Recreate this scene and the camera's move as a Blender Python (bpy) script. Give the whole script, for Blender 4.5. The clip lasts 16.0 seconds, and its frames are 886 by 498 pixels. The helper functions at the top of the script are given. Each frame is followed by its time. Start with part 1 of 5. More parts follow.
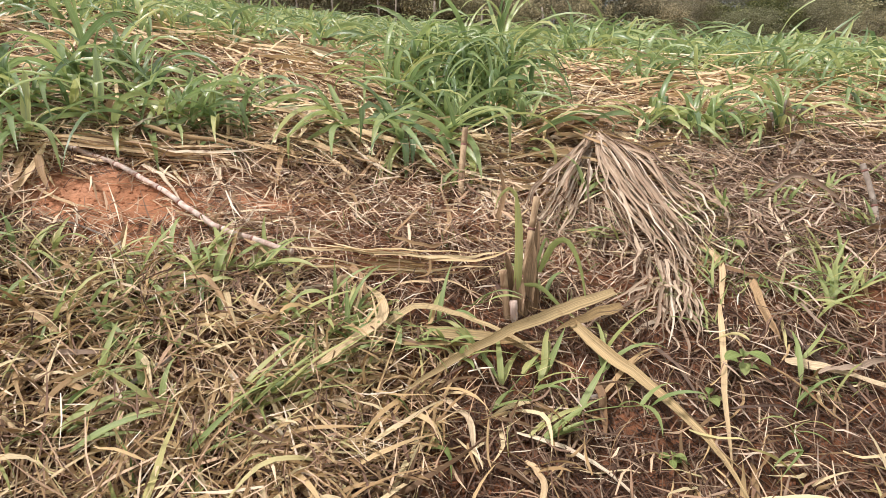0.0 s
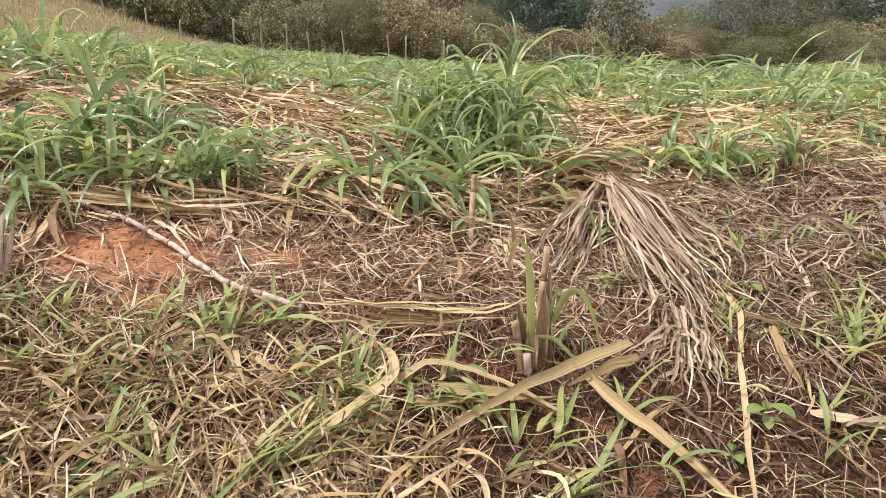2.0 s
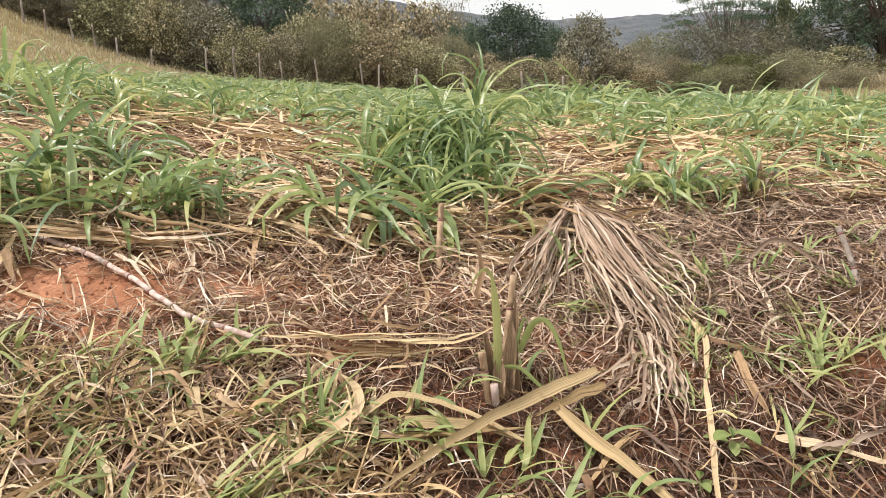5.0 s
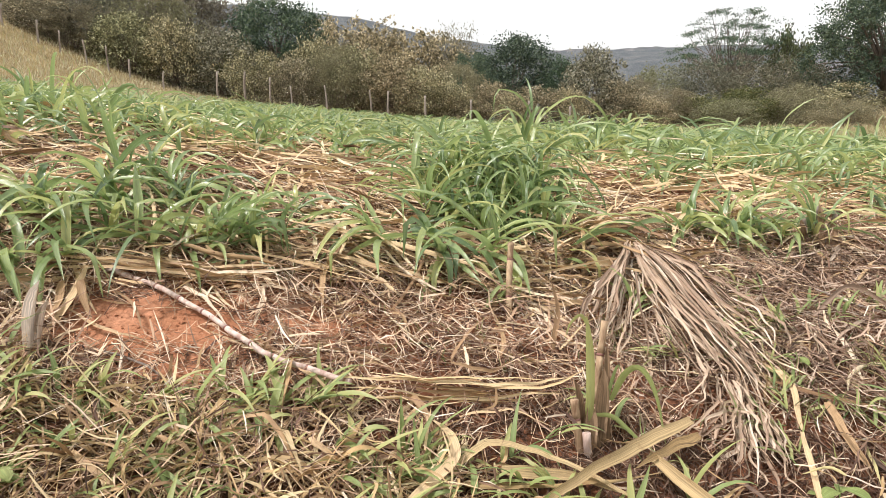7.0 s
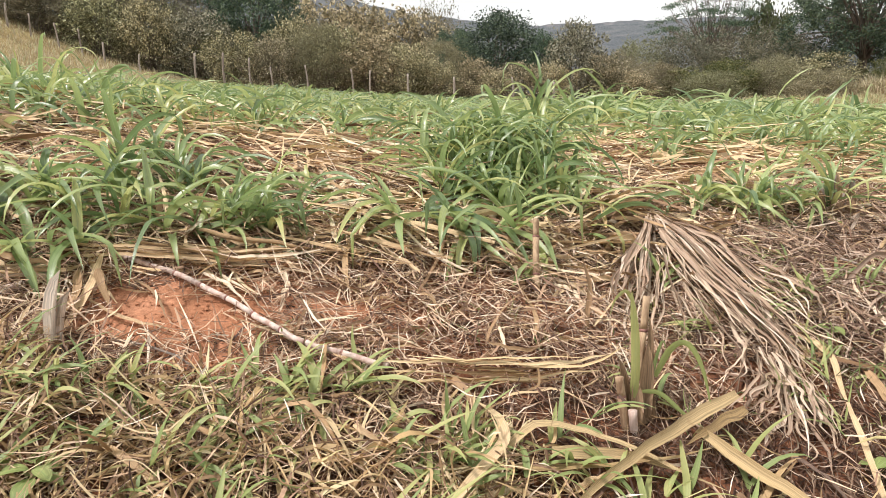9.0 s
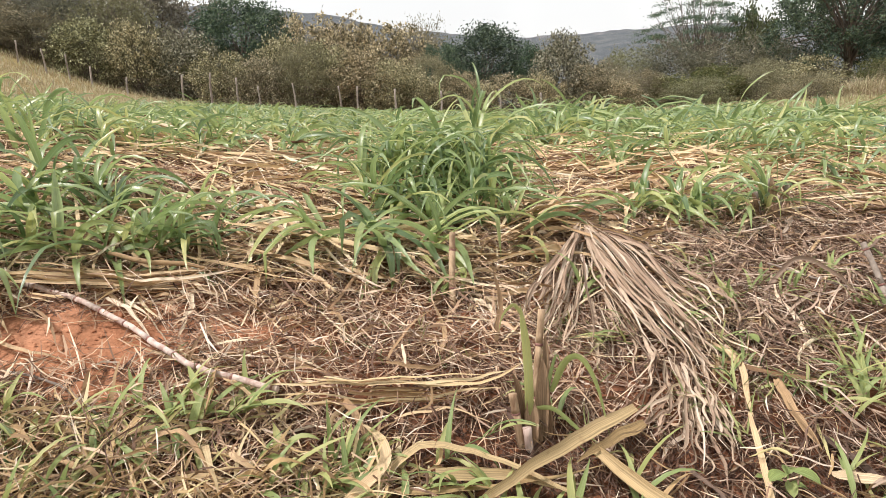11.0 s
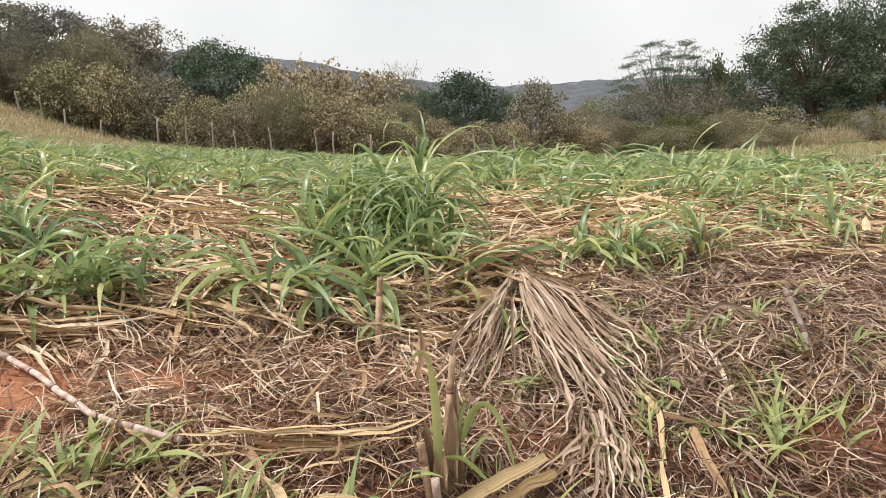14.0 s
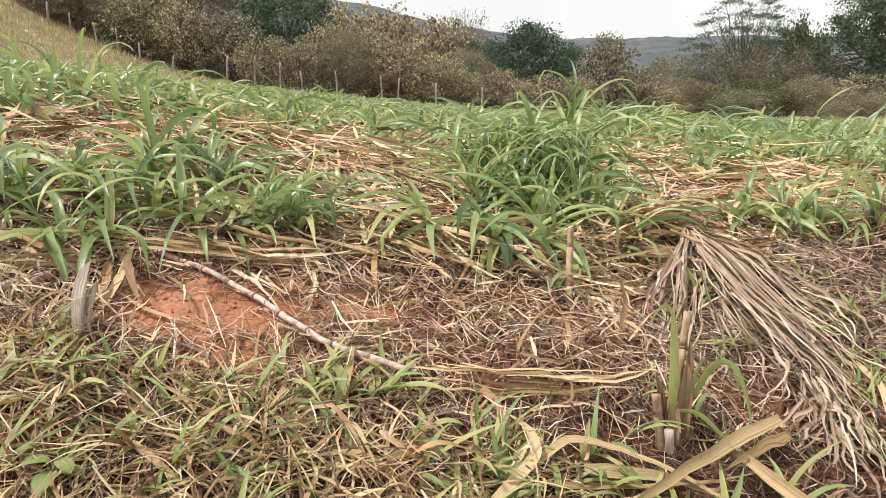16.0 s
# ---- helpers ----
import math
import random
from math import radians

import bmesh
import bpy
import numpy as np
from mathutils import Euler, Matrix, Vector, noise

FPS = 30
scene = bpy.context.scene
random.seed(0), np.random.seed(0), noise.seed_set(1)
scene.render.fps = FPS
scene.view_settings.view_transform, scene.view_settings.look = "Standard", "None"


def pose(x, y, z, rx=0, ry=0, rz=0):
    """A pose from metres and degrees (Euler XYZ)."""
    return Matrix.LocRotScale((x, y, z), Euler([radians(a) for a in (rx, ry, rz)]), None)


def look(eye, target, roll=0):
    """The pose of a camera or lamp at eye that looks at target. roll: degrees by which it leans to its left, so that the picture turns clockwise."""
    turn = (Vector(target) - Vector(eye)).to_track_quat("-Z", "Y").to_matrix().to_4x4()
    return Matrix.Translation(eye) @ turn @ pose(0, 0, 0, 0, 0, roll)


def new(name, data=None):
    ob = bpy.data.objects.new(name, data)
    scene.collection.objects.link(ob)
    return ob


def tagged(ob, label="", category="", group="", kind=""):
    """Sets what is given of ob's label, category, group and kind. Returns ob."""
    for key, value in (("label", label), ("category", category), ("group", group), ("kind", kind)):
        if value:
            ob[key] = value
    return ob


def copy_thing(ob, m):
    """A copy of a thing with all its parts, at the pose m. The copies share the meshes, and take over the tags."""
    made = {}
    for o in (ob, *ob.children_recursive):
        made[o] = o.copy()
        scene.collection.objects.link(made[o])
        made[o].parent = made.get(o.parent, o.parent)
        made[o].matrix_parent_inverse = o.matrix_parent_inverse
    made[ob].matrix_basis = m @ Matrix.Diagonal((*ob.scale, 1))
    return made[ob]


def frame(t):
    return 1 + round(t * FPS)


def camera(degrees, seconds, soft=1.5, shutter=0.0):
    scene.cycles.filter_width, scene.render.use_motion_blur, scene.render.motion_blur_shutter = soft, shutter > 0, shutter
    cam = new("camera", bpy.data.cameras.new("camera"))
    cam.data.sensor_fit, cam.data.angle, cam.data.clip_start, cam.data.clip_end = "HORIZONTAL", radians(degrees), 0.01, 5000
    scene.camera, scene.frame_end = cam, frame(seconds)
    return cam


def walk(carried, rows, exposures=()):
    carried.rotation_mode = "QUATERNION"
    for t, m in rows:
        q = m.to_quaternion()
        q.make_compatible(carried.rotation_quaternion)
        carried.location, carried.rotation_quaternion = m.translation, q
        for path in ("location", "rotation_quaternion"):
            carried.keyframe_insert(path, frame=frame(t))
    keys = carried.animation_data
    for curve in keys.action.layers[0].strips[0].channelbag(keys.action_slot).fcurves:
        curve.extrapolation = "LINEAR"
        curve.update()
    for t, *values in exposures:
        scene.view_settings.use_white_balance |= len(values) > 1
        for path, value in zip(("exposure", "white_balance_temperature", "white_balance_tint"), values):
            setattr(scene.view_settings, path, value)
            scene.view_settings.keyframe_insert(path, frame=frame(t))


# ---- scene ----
cam = camera(69.08, 16.0, soft=0.5)
PATH = [
    (0, (0.0946, -0.2024, 0.8694), (0.0203, 1.6791, 0.1955), -0.330),
    (0.5, (0.0990, -0.1751, 0.8701), (0.0327, 1.6865, 0.1422), -1.295),
    (1, (0.0989, -0.1567, 0.9004), (-0.0097, 1.7301, 0.2461), -2.023),
    (1.5, (0.0980, -0.1575, 0.9146), (-0.0243, 1.7473, 0.3172), -1.885),
    (2, (0.1056, -0.1619, 0.9179), (-0.0117, 1.7502, 0.3432), -1.890),
    (2.5, (0.1157, -0.1605, 0.9175), (0.0205, 1.7559, 0.3535), -1.739),
    (3, (0.1267, -0.1577, 0.9158), (0.0617, 1.7631, 0.3625), -1.945),
    (5.5, (0.1378, -0.1447, 0.9316), (0.0974, 1.7930, 0.4381), -2.049),
    (6, (0.0791, -0.1406, 0.9435), (-0.0094, 1.7971, 0.4563), -1.886),
    (6.5, (-0.0134, -0.1298, 0.9688), (-0.0795, 1.8178, 0.5185), -2.018),
    (7, (-0.1382, -0.1144, 0.9776), (-0.1760, 1.8400, 0.5546), -0.860),
    (7.5, (-0.2247, -0.0849, 0.9760), (-0.2085, 1.8653, 0.5330), -1.939),
    (8, (-0.2756, -0.0745, 0.9917), (-0.2724, 1.8881, 0.6065), -1.903),
    (8.5, (-0.3090, -0.0522, 0.9648), (-0.3281, 1.8919, 0.4955), -1.000),
    (9, (-0.2974, -0.0570, 0.9659), (-0.2864, 1.8829, 0.4792), -2.001),
    (9.5, (-0.2592, -0.0502, 0.9650), (-0.1571, 1.8888, 0.4855), -2.013),
    (12, (0.1753, -0.0025, 0.9416), (0.1494, 1.9578, 0.5462), -4.527),
    (12.5, (0.2000, 0.0000, 0.9500), (0.2000, 1.9659, 0.5821), -4.300),
    (13, (0.2254, 0.0087, 0.9430), (0.2746, 1.9722, 0.5658), -4.494),
    (13.5, (0.2305, 0.0047, 0.9399), (0.3557, 1.9663, 0.5710), -3.616),
    (14, (0.2164, -0.0138, 0.9406), (0.3098, 1.9586, 0.6231), -3.062),
    (14.5, (0.1795, -0.0182, 0.9332), (0.2098, 1.9511, 0.5855), -2.347),
    (15, (0.0957, -0.0112, 0.9176), (0.0071, 1.9462, 0.5166), -0.377),
    (15.5, (-0.0938, -0.0063, 0.9096), (-0.2433, 1.9292, 0.4284), 0.215),
    (16, (-0.3360, -0.0135, 0.9419), (-0.3901, 1.9328, 0.4848), -0.188),
]
walk(cam, [(t, look(eye, target, roll)) for t, eye, target, roll in PATH],
     exposures=[(0, -0.16), (1.0, -0.17), (2.5, -0.12), (5.5, -0.09), (7.0, -0.03), (8.0, -0.02), (9.5, -0.06), (12.0, -0.09), (13.5, -0.10), (14.0, -0.25), (14.5, -0.27), (15.0, -0.22), (15.5, -0.12), (16.0, -0.12)])

# ---------------------------------------------------------------- light
SUN_EL, SUN_AZ = radians(60), radians(-98)
world = bpy.data.worlds.new("overcast_sky")
scene.world = world
world.use_nodes = True
wt = world.node_tree
wt.nodes.clear()
w_out = wt.nodes.new("ShaderNodeOutputWorld")
w_bg = wt.nodes.new("ShaderNodeBackground")
w_sky = wt.nodes.new("ShaderNodeTexSky")
w_sky.sky_type, w_sky.sun_disc = "NISHITA", False
w_sky.sun_elevation, w_sky.sun_rotation = SUN_EL, SUN_AZ
w_sky.dust_density, w_sky.air_density = 4.0, 1.5
w_dim = wt.nodes.new("ShaderNodeMix")
w_dim.data_type, w_dim.blend_type = "RGBA", "MULTIPLY"
w_dim.inputs[0].default_value = 1.0
w_dim.inputs[7].default_value = (0.1, 0.1, 0.1, 1)
wt.links.new(w_sky.outputs[0], w_dim.inputs[6])
w_co = wt.nodes.new("ShaderNodeTexCoord")
w_no = wt.nodes.new("ShaderNodeTexNoise")
w_no.inputs["Scale"].default_value, w_no.inputs["Detail"].default_value = 2.2, 5
wt.links.new(w_co.outputs["Generated"], w_no.inputs["Vector"])
w_ramp = wt.nodes.new("ShaderNodeValToRGB")
w_ramp.color_ramp.elements[0].position, w_ramp.color_ramp.elements[0].color = 0.3, (1.24, 1.24, 1.25, 1)
w_ramp.color_ramp.elements[1].position, w_ramp.color_ramp.elements[1].color = 0.7, (1.52, 1.51, 1.50, 1)
wt.links.new(w_no.outputs[0], w_ramp.inputs[0])
w_mix = wt.nodes.new("ShaderNodeMix")
w_mix.data_type = "RGBA"
w_mix.inputs[0].default_value = 0.82
wt.links.new(w_dim.outputs[2], w_mix.inputs[6])
wt.links.new(w_ramp.outputs[0], w_mix.inputs[7])
wt.links.new(w_mix.outputs[2], w_bg.inputs[0])
w_bg.inputs[1].default_value = 0.92
wt.links.new(w_bg.outputs[0], w_out.inputs[0])

sun_data = bpy.data.lights.new("sun", "SUN")
sun_data.energy, sun_data.angle, sun_data.color = 4.5, radians(8), (1.0, 0.92, 0.93)
sun = new("sun", sun_data)
sun_dir = Vector((math.sin(SUN_AZ) * math.cos(SUN_EL), math.cos(SUN_AZ) * math.cos(SUN_EL), math.sin(SUN_EL)))
sun.matrix_world = look(sun_dir * 60, (0, 0, 0))

# ---------------------------------------------------------------- materials
def node_mat(name, rough=0.8, spec=0.3):
    m = bpy.data.materials.new(name)
    m.use_nodes = True
    nt = m.node_tree
    b = nt.nodes["Principled BSDF"]
    b.inputs["Roughness"].default_value = rough
    b.inputs["Specular IOR Level"].default_value = spec
    return m, nt, b


def ramp(nt, source, stops):
    r = nt.nodes.new("ShaderNodeValToRGB")
    cr = r.color_ramp
    while len(cr.elements) < len(stops):
        cr.elements.new(0.5)
    for e, (p, c) in zip(cr.elements, stops):
        e.position, e.color = p, (*c, 1)
    nt.links.new(source, r.inputs[0])
    return r.outputs[0]


def noise_tex(nt, vector, scale, detail=4, rough=0.6):
    n = nt.nodes.new("ShaderNodeTexNoise")
    n.inputs["Scale"].default_value, n.inputs["Detail"].default_value = scale, detail
    n.inputs["Roughness"].default_value = rough
    if vector is not None:
        nt.links.new(vector, n.inputs["Vector"])
    return n.outputs[0]


def mix_col(nt, mode, fac, a, b):
    m = nt.nodes.new("ShaderNodeMix")
    m.data_type, m.blend_type = "RGBA", mode
    for slot, v in ((0, fac), (6, a), (7, b)):
        if isinstance(v, (int, float)):
            m.inputs[slot].default_value = v
        elif isinstance(v, tuple):
            m.inputs[slot].default_value = (*v, 1)
        else:
            nt.links.new(v, m.inputs[slot])
    return m.outputs[2]


def bump(nt, b, height, strength, distance):
    n = nt.nodes.new("ShaderNodeBump")
    n.inputs["Strength"].default_value, n.inputs["Distance"].default_value = strength, distance
    nt.links.new(height, n.inputs["Height"])
    nt.links.new(n.outputs[0], b.inputs["Normal"])


def blade_mat(name, stops, per="island", rough=0.6, spec=0.3, see=0.25, rib=None, streak=0.35, spots=None, vary=False):
    """A leaf or straw: colour by piece, streaks along its length, blotches, some light through it."""
    m, nt, b = node_mat(name, rough, spec)
    if per == "island":
        g = nt.nodes.new("ShaderNodeNewGeometry")
        rnd = g.outputs["Random Per Island"]
    else:
        g = nt.nodes.new("ShaderNodeObjectInfo")
        rnd = g.outputs["Random"]
    col = ramp(nt, rnd, stops)
    uv = nt.nodes.new("ShaderNodeUVMap")
    mp = nt.nodes.new("ShaderNodeMapping")
    mp.inputs["Scale"].default_value = (14, 1.2, 1)
    nt.links.new(uv.outputs[0], mp.inputs[0])
    add = nt.nodes.new("ShaderNodeVectorMath")
    add.operation = "ADD"
    comb = nt.nodes.new("ShaderNodeCombineXYZ")
    mul = nt.nodes.new("ShaderNodeMath")
    mul.operation = "MULTIPLY"
    mul.inputs[1].default_value = 57.0
    nt.links.new(rnd, mul.inputs[0])
    nt.links.new(mul.outputs[0], comb.inputs[2])
    nt.links.new(mp.outputs[0], add.inputs[0])
    nt.links.new(comb.outputs[0], add.inputs[1])
    fib = noise_tex(nt, add.outputs[0], 1.6, 3)
    shade = ramp(nt, fib, [(0.3, (1 - streak,) * 3), (0.7, (1 + 0.5 * streak,) * 3)])
    col = mix_col(nt, "MULTIPLY", 1.0, col, shade)
    if vary:
        oi = nt.nodes.new("ShaderNodeObjectInfo")
        col = mix_col(nt, "MULTIPLY", 1.0, col, ramp(nt, oi.outputs["Random"], [(0.0, (0.70, 0.76, 0.82)), (0.35, (1.06, 1.0, 0.95)), (0.7, (0.95, 1.05, 0.90)), (1.0, (1.28, 1.22, 1.18))]))
    if spots:
        tc = nt.nodes.new("ShaderNodeTexCoord")
        sp = noise_tex(nt, tc.outputs["Object"], spots[0], 3)
        f = ramp(nt, sp, [(0.58, (0, 0, 0)), (0.78, (0.85, 0.85, 0.85))])
        col = mix_col(nt, "MIX", f, col, spots[1])
    if rib:
        sep = nt.nodes.new("ShaderNodeSeparateXYZ")
        nt.links.new(uv.outputs[0], sep.inputs[0])
        f = ramp(nt, sep.outputs[0], [(0.42, (0, 0, 0)), (0.5, (1, 1, 1)), (0.58, (0, 0, 0))])
        col = mix_col(nt, "MIX", mix_col(nt, "MULTIPLY", 1.0, f, (0.6, 0.6, 0.6)), col, rib)
    nt.links.new(col, b.inputs["Base Color"])
    bump(nt, b, fib, 0.35, 0.002)
    if see:
        tr = nt.nodes.new("ShaderNodeBsdfTranslucent")
        nt.links.new(col, tr.inputs[0])
        mx = nt.nodes.new("ShaderNodeMixShader")
        mx.inputs[0].default_value = see
        nt.links.new(b.outputs[0], mx.inputs[1])
        nt.links.new(tr.outputs[0], mx.inputs[2])
        nt.links.new(mx.outputs[0], nt.nodes["Material Output"].inputs[0])
    return m


def soil_mat():
    m, nt, b = node_mat("red_earth", 0.95, 0.1)
    tc = nt.nodes.new("ShaderNodeTexCoord")
    o = tc.outputs["Object"]
    big = noise_tex(nt, o, 2.2, 5)
    fine = noise_tex(nt, o, 60, 6, 0.7)
    col = ramp(nt, big, [(0.3, (0.34, 0.150, 0.078)), (0.5, (0.48, 0.225, 0.122)), (0.7, (0.56, 0.285, 0.168))])
    grit = ramp(nt, fine, [(0.35, (0.62, 0.6, 0.58)), (0.65, (1.15, 1.15, 1.15))])
    col = mix_col(nt, "MULTIPLY", 0.85, col, grit)
    # shade under the straw put into the earth's colour, away from the bare dry patch
    gap = nt.nodes.new("ShaderNodeVectorMath")
    gap.operation, gap.inputs[1].default_value = "DISTANCE", (-1.1, 1.95, 0.12)
    nt.links.new(o, gap.inputs[0])
    wave = nt.nodes.new("ShaderNodeMath")
    wave.operation, wave.inputs[1].default_value = "MULTIPLY_ADD", 0.5
    nt.links.new(noise_tex(nt, o, 7, 5, 0.7), wave.inputs[0])
    nearest = gap.outputs["Value"]
    for spot in ((0.36, 2.30, 0.15), (-0.66, 2.10, 0.18)):
        far = nt.nodes.new("ShaderNodeVectorMath")
        far.operation, far.inputs[1].default_value = "DISTANCE", spot
        nt.links.new(o, far.inputs[0])
        less = nt.nodes.new("ShaderNodeMath")
        less.operation, less.inputs[1].default_value = "ADD", 0.24
        nt.links.new(far.outputs["Value"], less.inputs[0])
        low = nt.nodes.new("ShaderNodeMath")
        low.operation = "MINIMUM"
        nt.links.new(nearest, low.inputs[0])
        nt.links.new(less.outputs[0], low.inputs[1])
        nearest = low.outputs[0]
    nt.links.new(nearest, wave.inputs[2])
    straw_shade = ramp(nt, wave.outputs[0], [(0.68, (0, 0, 0)), (0.92, (0.8, 0.8, 0.8))])
    col = mix_col(nt, "MIX", straw_shade, col, ramp(nt, fine, [(0.35, (0.078, 0.031, 0.017)), (0.65, (0.22, 0.092, 0.047))]))
    # dry turf far from the bank
    sep = nt.nodes.new("ShaderNodeSeparateXYZ")
    nt.links.new(o, sep.inputs[0])
    mr = nt.nodes.new("ShaderNodeMapRange")
    mr.inputs["From Min"].default_value, mr.inputs["From Max"].default_value = 30.0, 42.0
    nt.links.new(sep.outputs[1], mr.inputs["Value"])
    turf = ramp(nt, noise_tex(nt, o, 0.6, 6, 0.7), [(0.3, (0.16, 0.11, 0.05)), (0.7, (0.34, 0.27, 0.12))])
    hx = nt.nodes.new("ShaderNodeMath")
    hx.operation, hx.inputs[1].default_value = "MULTIPLY_ADD", 0.27
    nt.links.new(sep.outputs[1], hx.inputs[0])
    nt.links.new(sep.outputs[0], hx.inputs[2])
    side = nt.nodes.new("ShaderNodeMapRange")
    side.inputs["From Min"].default_value, side.inputs["From Max"].default_value = -2.5, -4.0
    nt.links.new(hx.outputs[0], side.inputs["Value"])
    back = nt.nodes.new("ShaderNodeMapRange")
    back.inputs["From Min"].default_value, back.inputs["From Max"].default_value = 11.0, 16.0
    nt.links.new(sep.outputs[1], back.inputs["Value"])
    both = nt.nodes.new("ShaderNodeMath")
    both.operation = "MULTIPLY"
    nt.links.new(side.outputs[0], both.inputs[0])
    nt.links.new(back.outputs[0], both.inputs[1])
    some = nt.nodes.new("ShaderNodeMath")
    some.operation = "MAXIMUM"
    nt.links.new(both.outputs[0], some.inputs[0])
    nt.links.new(mr.outputs[0], some.inputs[1])
    col = mix_col(nt, "MIX", some.outputs[0], col, turf)
    nt.links.new(col, b.inputs["Base Color"])
    clod = noise_tex(nt, o, 24, 6, 0.7)
    bump(nt, b, clod, 0.9, 0.02)
    return m


def bark_mat(name, dark, light, scale=20):
    m, nt, b = node_mat(name, 0.9, 0.2)
    tc = nt.nodes.new("ShaderNodeTexCoord")
    mp = nt.nodes.new("ShaderNodeMapping")
    mp.inputs["Scale"].default_value = (1, 1, 0.18)
    nt.links.new(tc.outputs["Object"], mp.inputs[0])
    n = noise_tex(nt, mp.outputs[0], scale, 6, 0.65)
    nt.links.new(ramp(nt, n, [(0.32, dark), (0.68, light)]), b.inputs["Base Color"])
    bump(nt, b, n, 0.6, 0.01)
    return m


M_SOIL = soil_mat()
M_LEAF = blade_mat("cane_leaf_green", [(0.0, (0.15, 0.235, 0.095)), (0.45, (0.305, 0.405, 0.155)), (0.85, (0.45, 0.52, 0.20)), (1.0, (0.58, 0.585, 0.23))],
                   per="object", rough=0.33, spec=0.85, see=0.40, rib=(0.30, 0.38, 0.20), streak=0.25)
M_FIELD = blade_mat("field_leaf_green", [(0.0, (0.11, 0.185, 0.07)), (0.4, (0.25, 0.34, 0.125)), (0.85, (0.38, 0.45, 0.17)), (1.0, (0.54, 0.51, 0.22))],
                    rough=0.35, spec=0.7, see=0.40, streak=0.2)
M_GRASS = blade_mat("grass_green", [(0.0, (0.10, 0.15, 0.05)), (0.4, (0.19, 0.25, 0.08)), (0.75, (0.33, 0.35, 0.12)), (1.0, (0.50, 0.45, 0.20))],
                    rough=0.45, see=0.3, streak=0.2)
M_DRYLEAF = blade_mat("dry_cane_leaf", [(0.0, (0.22, 0.125, 0.062)), (0.3, (0.49, 0.325, 0.17)), (0.65, (0.70, 0.52, 0.30)), (1.0, (0.82, 0.69, 0.51))],
                      per="object", rough=0.6, see=0.12, streak=0.45, spots=(9.0, (0.30, 0.19, 0.11)))
M_MAT = blade_mat("straw_mat", [(0.0, (0.16, 0.085, 0.045)), (0.25, (0.46, 0.30, 0.16)), (0.55, (0.77, 0.56, 0.31)), (1.0, (0.90, 0.78, 0.54))],
                  rough=0.62, see=0.1, streak=0.4)
M_LITTER = blade_mat("straw_litter", [(0.0, (0.08, 0.043, 0.030)), (0.3, (0.26, 0.155, 0.10)), (0.55, (0.54, 0.36, 0.225)), (0.8, (0.77, 0.575, 0.385)), (1.0, (0.88, 0.77, 0.61))],
                     rough=0.7, see=0.08, streak=0.3)
M_DRYGRASS = blade_mat("dry_grass", [(0.0, (0.14, 0.08, 0.042)), (0.33, (0.39, 0.255, 0.125)), (0.62, (0.65, 0.465, 0.235)), (0.9, (0.84, 0.69, 0.43)), (1.0, (0.54, 0.50, 0.20))],
                       rough=0.6, see=0.2, streak=0.3)
M_TURF = blade_mat("dry_turf", [(0.0, (0.36, 0.30, 0.18)), (0.6, (0.57, 0.49, 0.33)), (1.0, (0.44, 0.45, 0.24))], rough=0.7, see=0.2, streak=0.2)
M_MEADOW = blade_mat("meadow_grass", [(0.0, (0.30, 0.29, 0.14)), (0.5, (0.50, 0.46, 0.26)), (1.0, (0.32, 0.37, 0.16))], rough=0.6, see=0.25, streak=0.2)
M_WEED = blade_mat("weed_leaf", [(0.0, (0.23, 0.30, 0.09)), (1.0, (0.36, 0.41, 0.15))], per="object", rough=0.5, see=0.3, rib=(0.3, 0.4, 0.15))
M_GREYLEAF = blade_mat("grey_dead_leaf", [(0.0, (0.27, 0.18, 0.12)), (0.3, (0.45, 0.325, 0.225)), (0.65, (0.58, 0.445, 0.315)), (1.0, (0.74, 0.62, 0.48))],
                       per="object", rough=0.6, see=0.08, streak=0.4, spots=(11.0, (0.28, 0.19, 0.13)))
M_DARKSTRAW = blade_mat("damp_straw", [(0.0, (0.07, 0.038, 0.026)), (0.4, (0.135, 0.08, 0.05)), (0.75, (0.24, 0.155, 0.095)), (1.0, (0.43, 0.325, 0.225))], rough=0.7, see=0.05, streak=0.3)
M_PALELEAF = blade_mat("pale_straw_leaf", [(0.0, (0.32, 0.19, 0.09)), (0.35, (0.70, 0.52, 0.28)), (1.0, (0.86, 0.70, 0.43))], per="object", rough=0.6, see=0.1, streak=0.4)
M_STUBLEAF = blade_mat("brown_sheath", [(0.0, (0.24, 0.15, 0.085)), (1.0, (0.46, 0.32, 0.19))], per="object", rough=0.65, see=0.05, streak=0.55)
M_PAPER = blade_mat("papery_sheath", [(0.0, (0.60, 0.50, 0.41)), (1.0, (0.76, 0.67, 0.56))], per="object", rough=0.7, see=0.12, streak=0.45)
M_GREYSTRAW = blade_mat("grey_straw", [(0.0, (0.08, 0.048, 0.032)), (0.3, (0.22, 0.135, 0.088)), (0.65, (0.42, 0.29, 0.195)), (1.0, (0.67, 0.54, 0.42))], rough=0.7, see=0.06, streak=0.3)
M_WIDELEAF = blade_mat("straw_yellow_leaf", [(0.0, (0.33, 0.22, 0.10)), (0.5, (0.43, 0.305, 0.145)), (1.0, (0.54, 0.41, 0.215))], per="object", rough=0.65, see=0.1, streak=0.6, spots=(26.0, (0.24, 0.145, 0.07)))
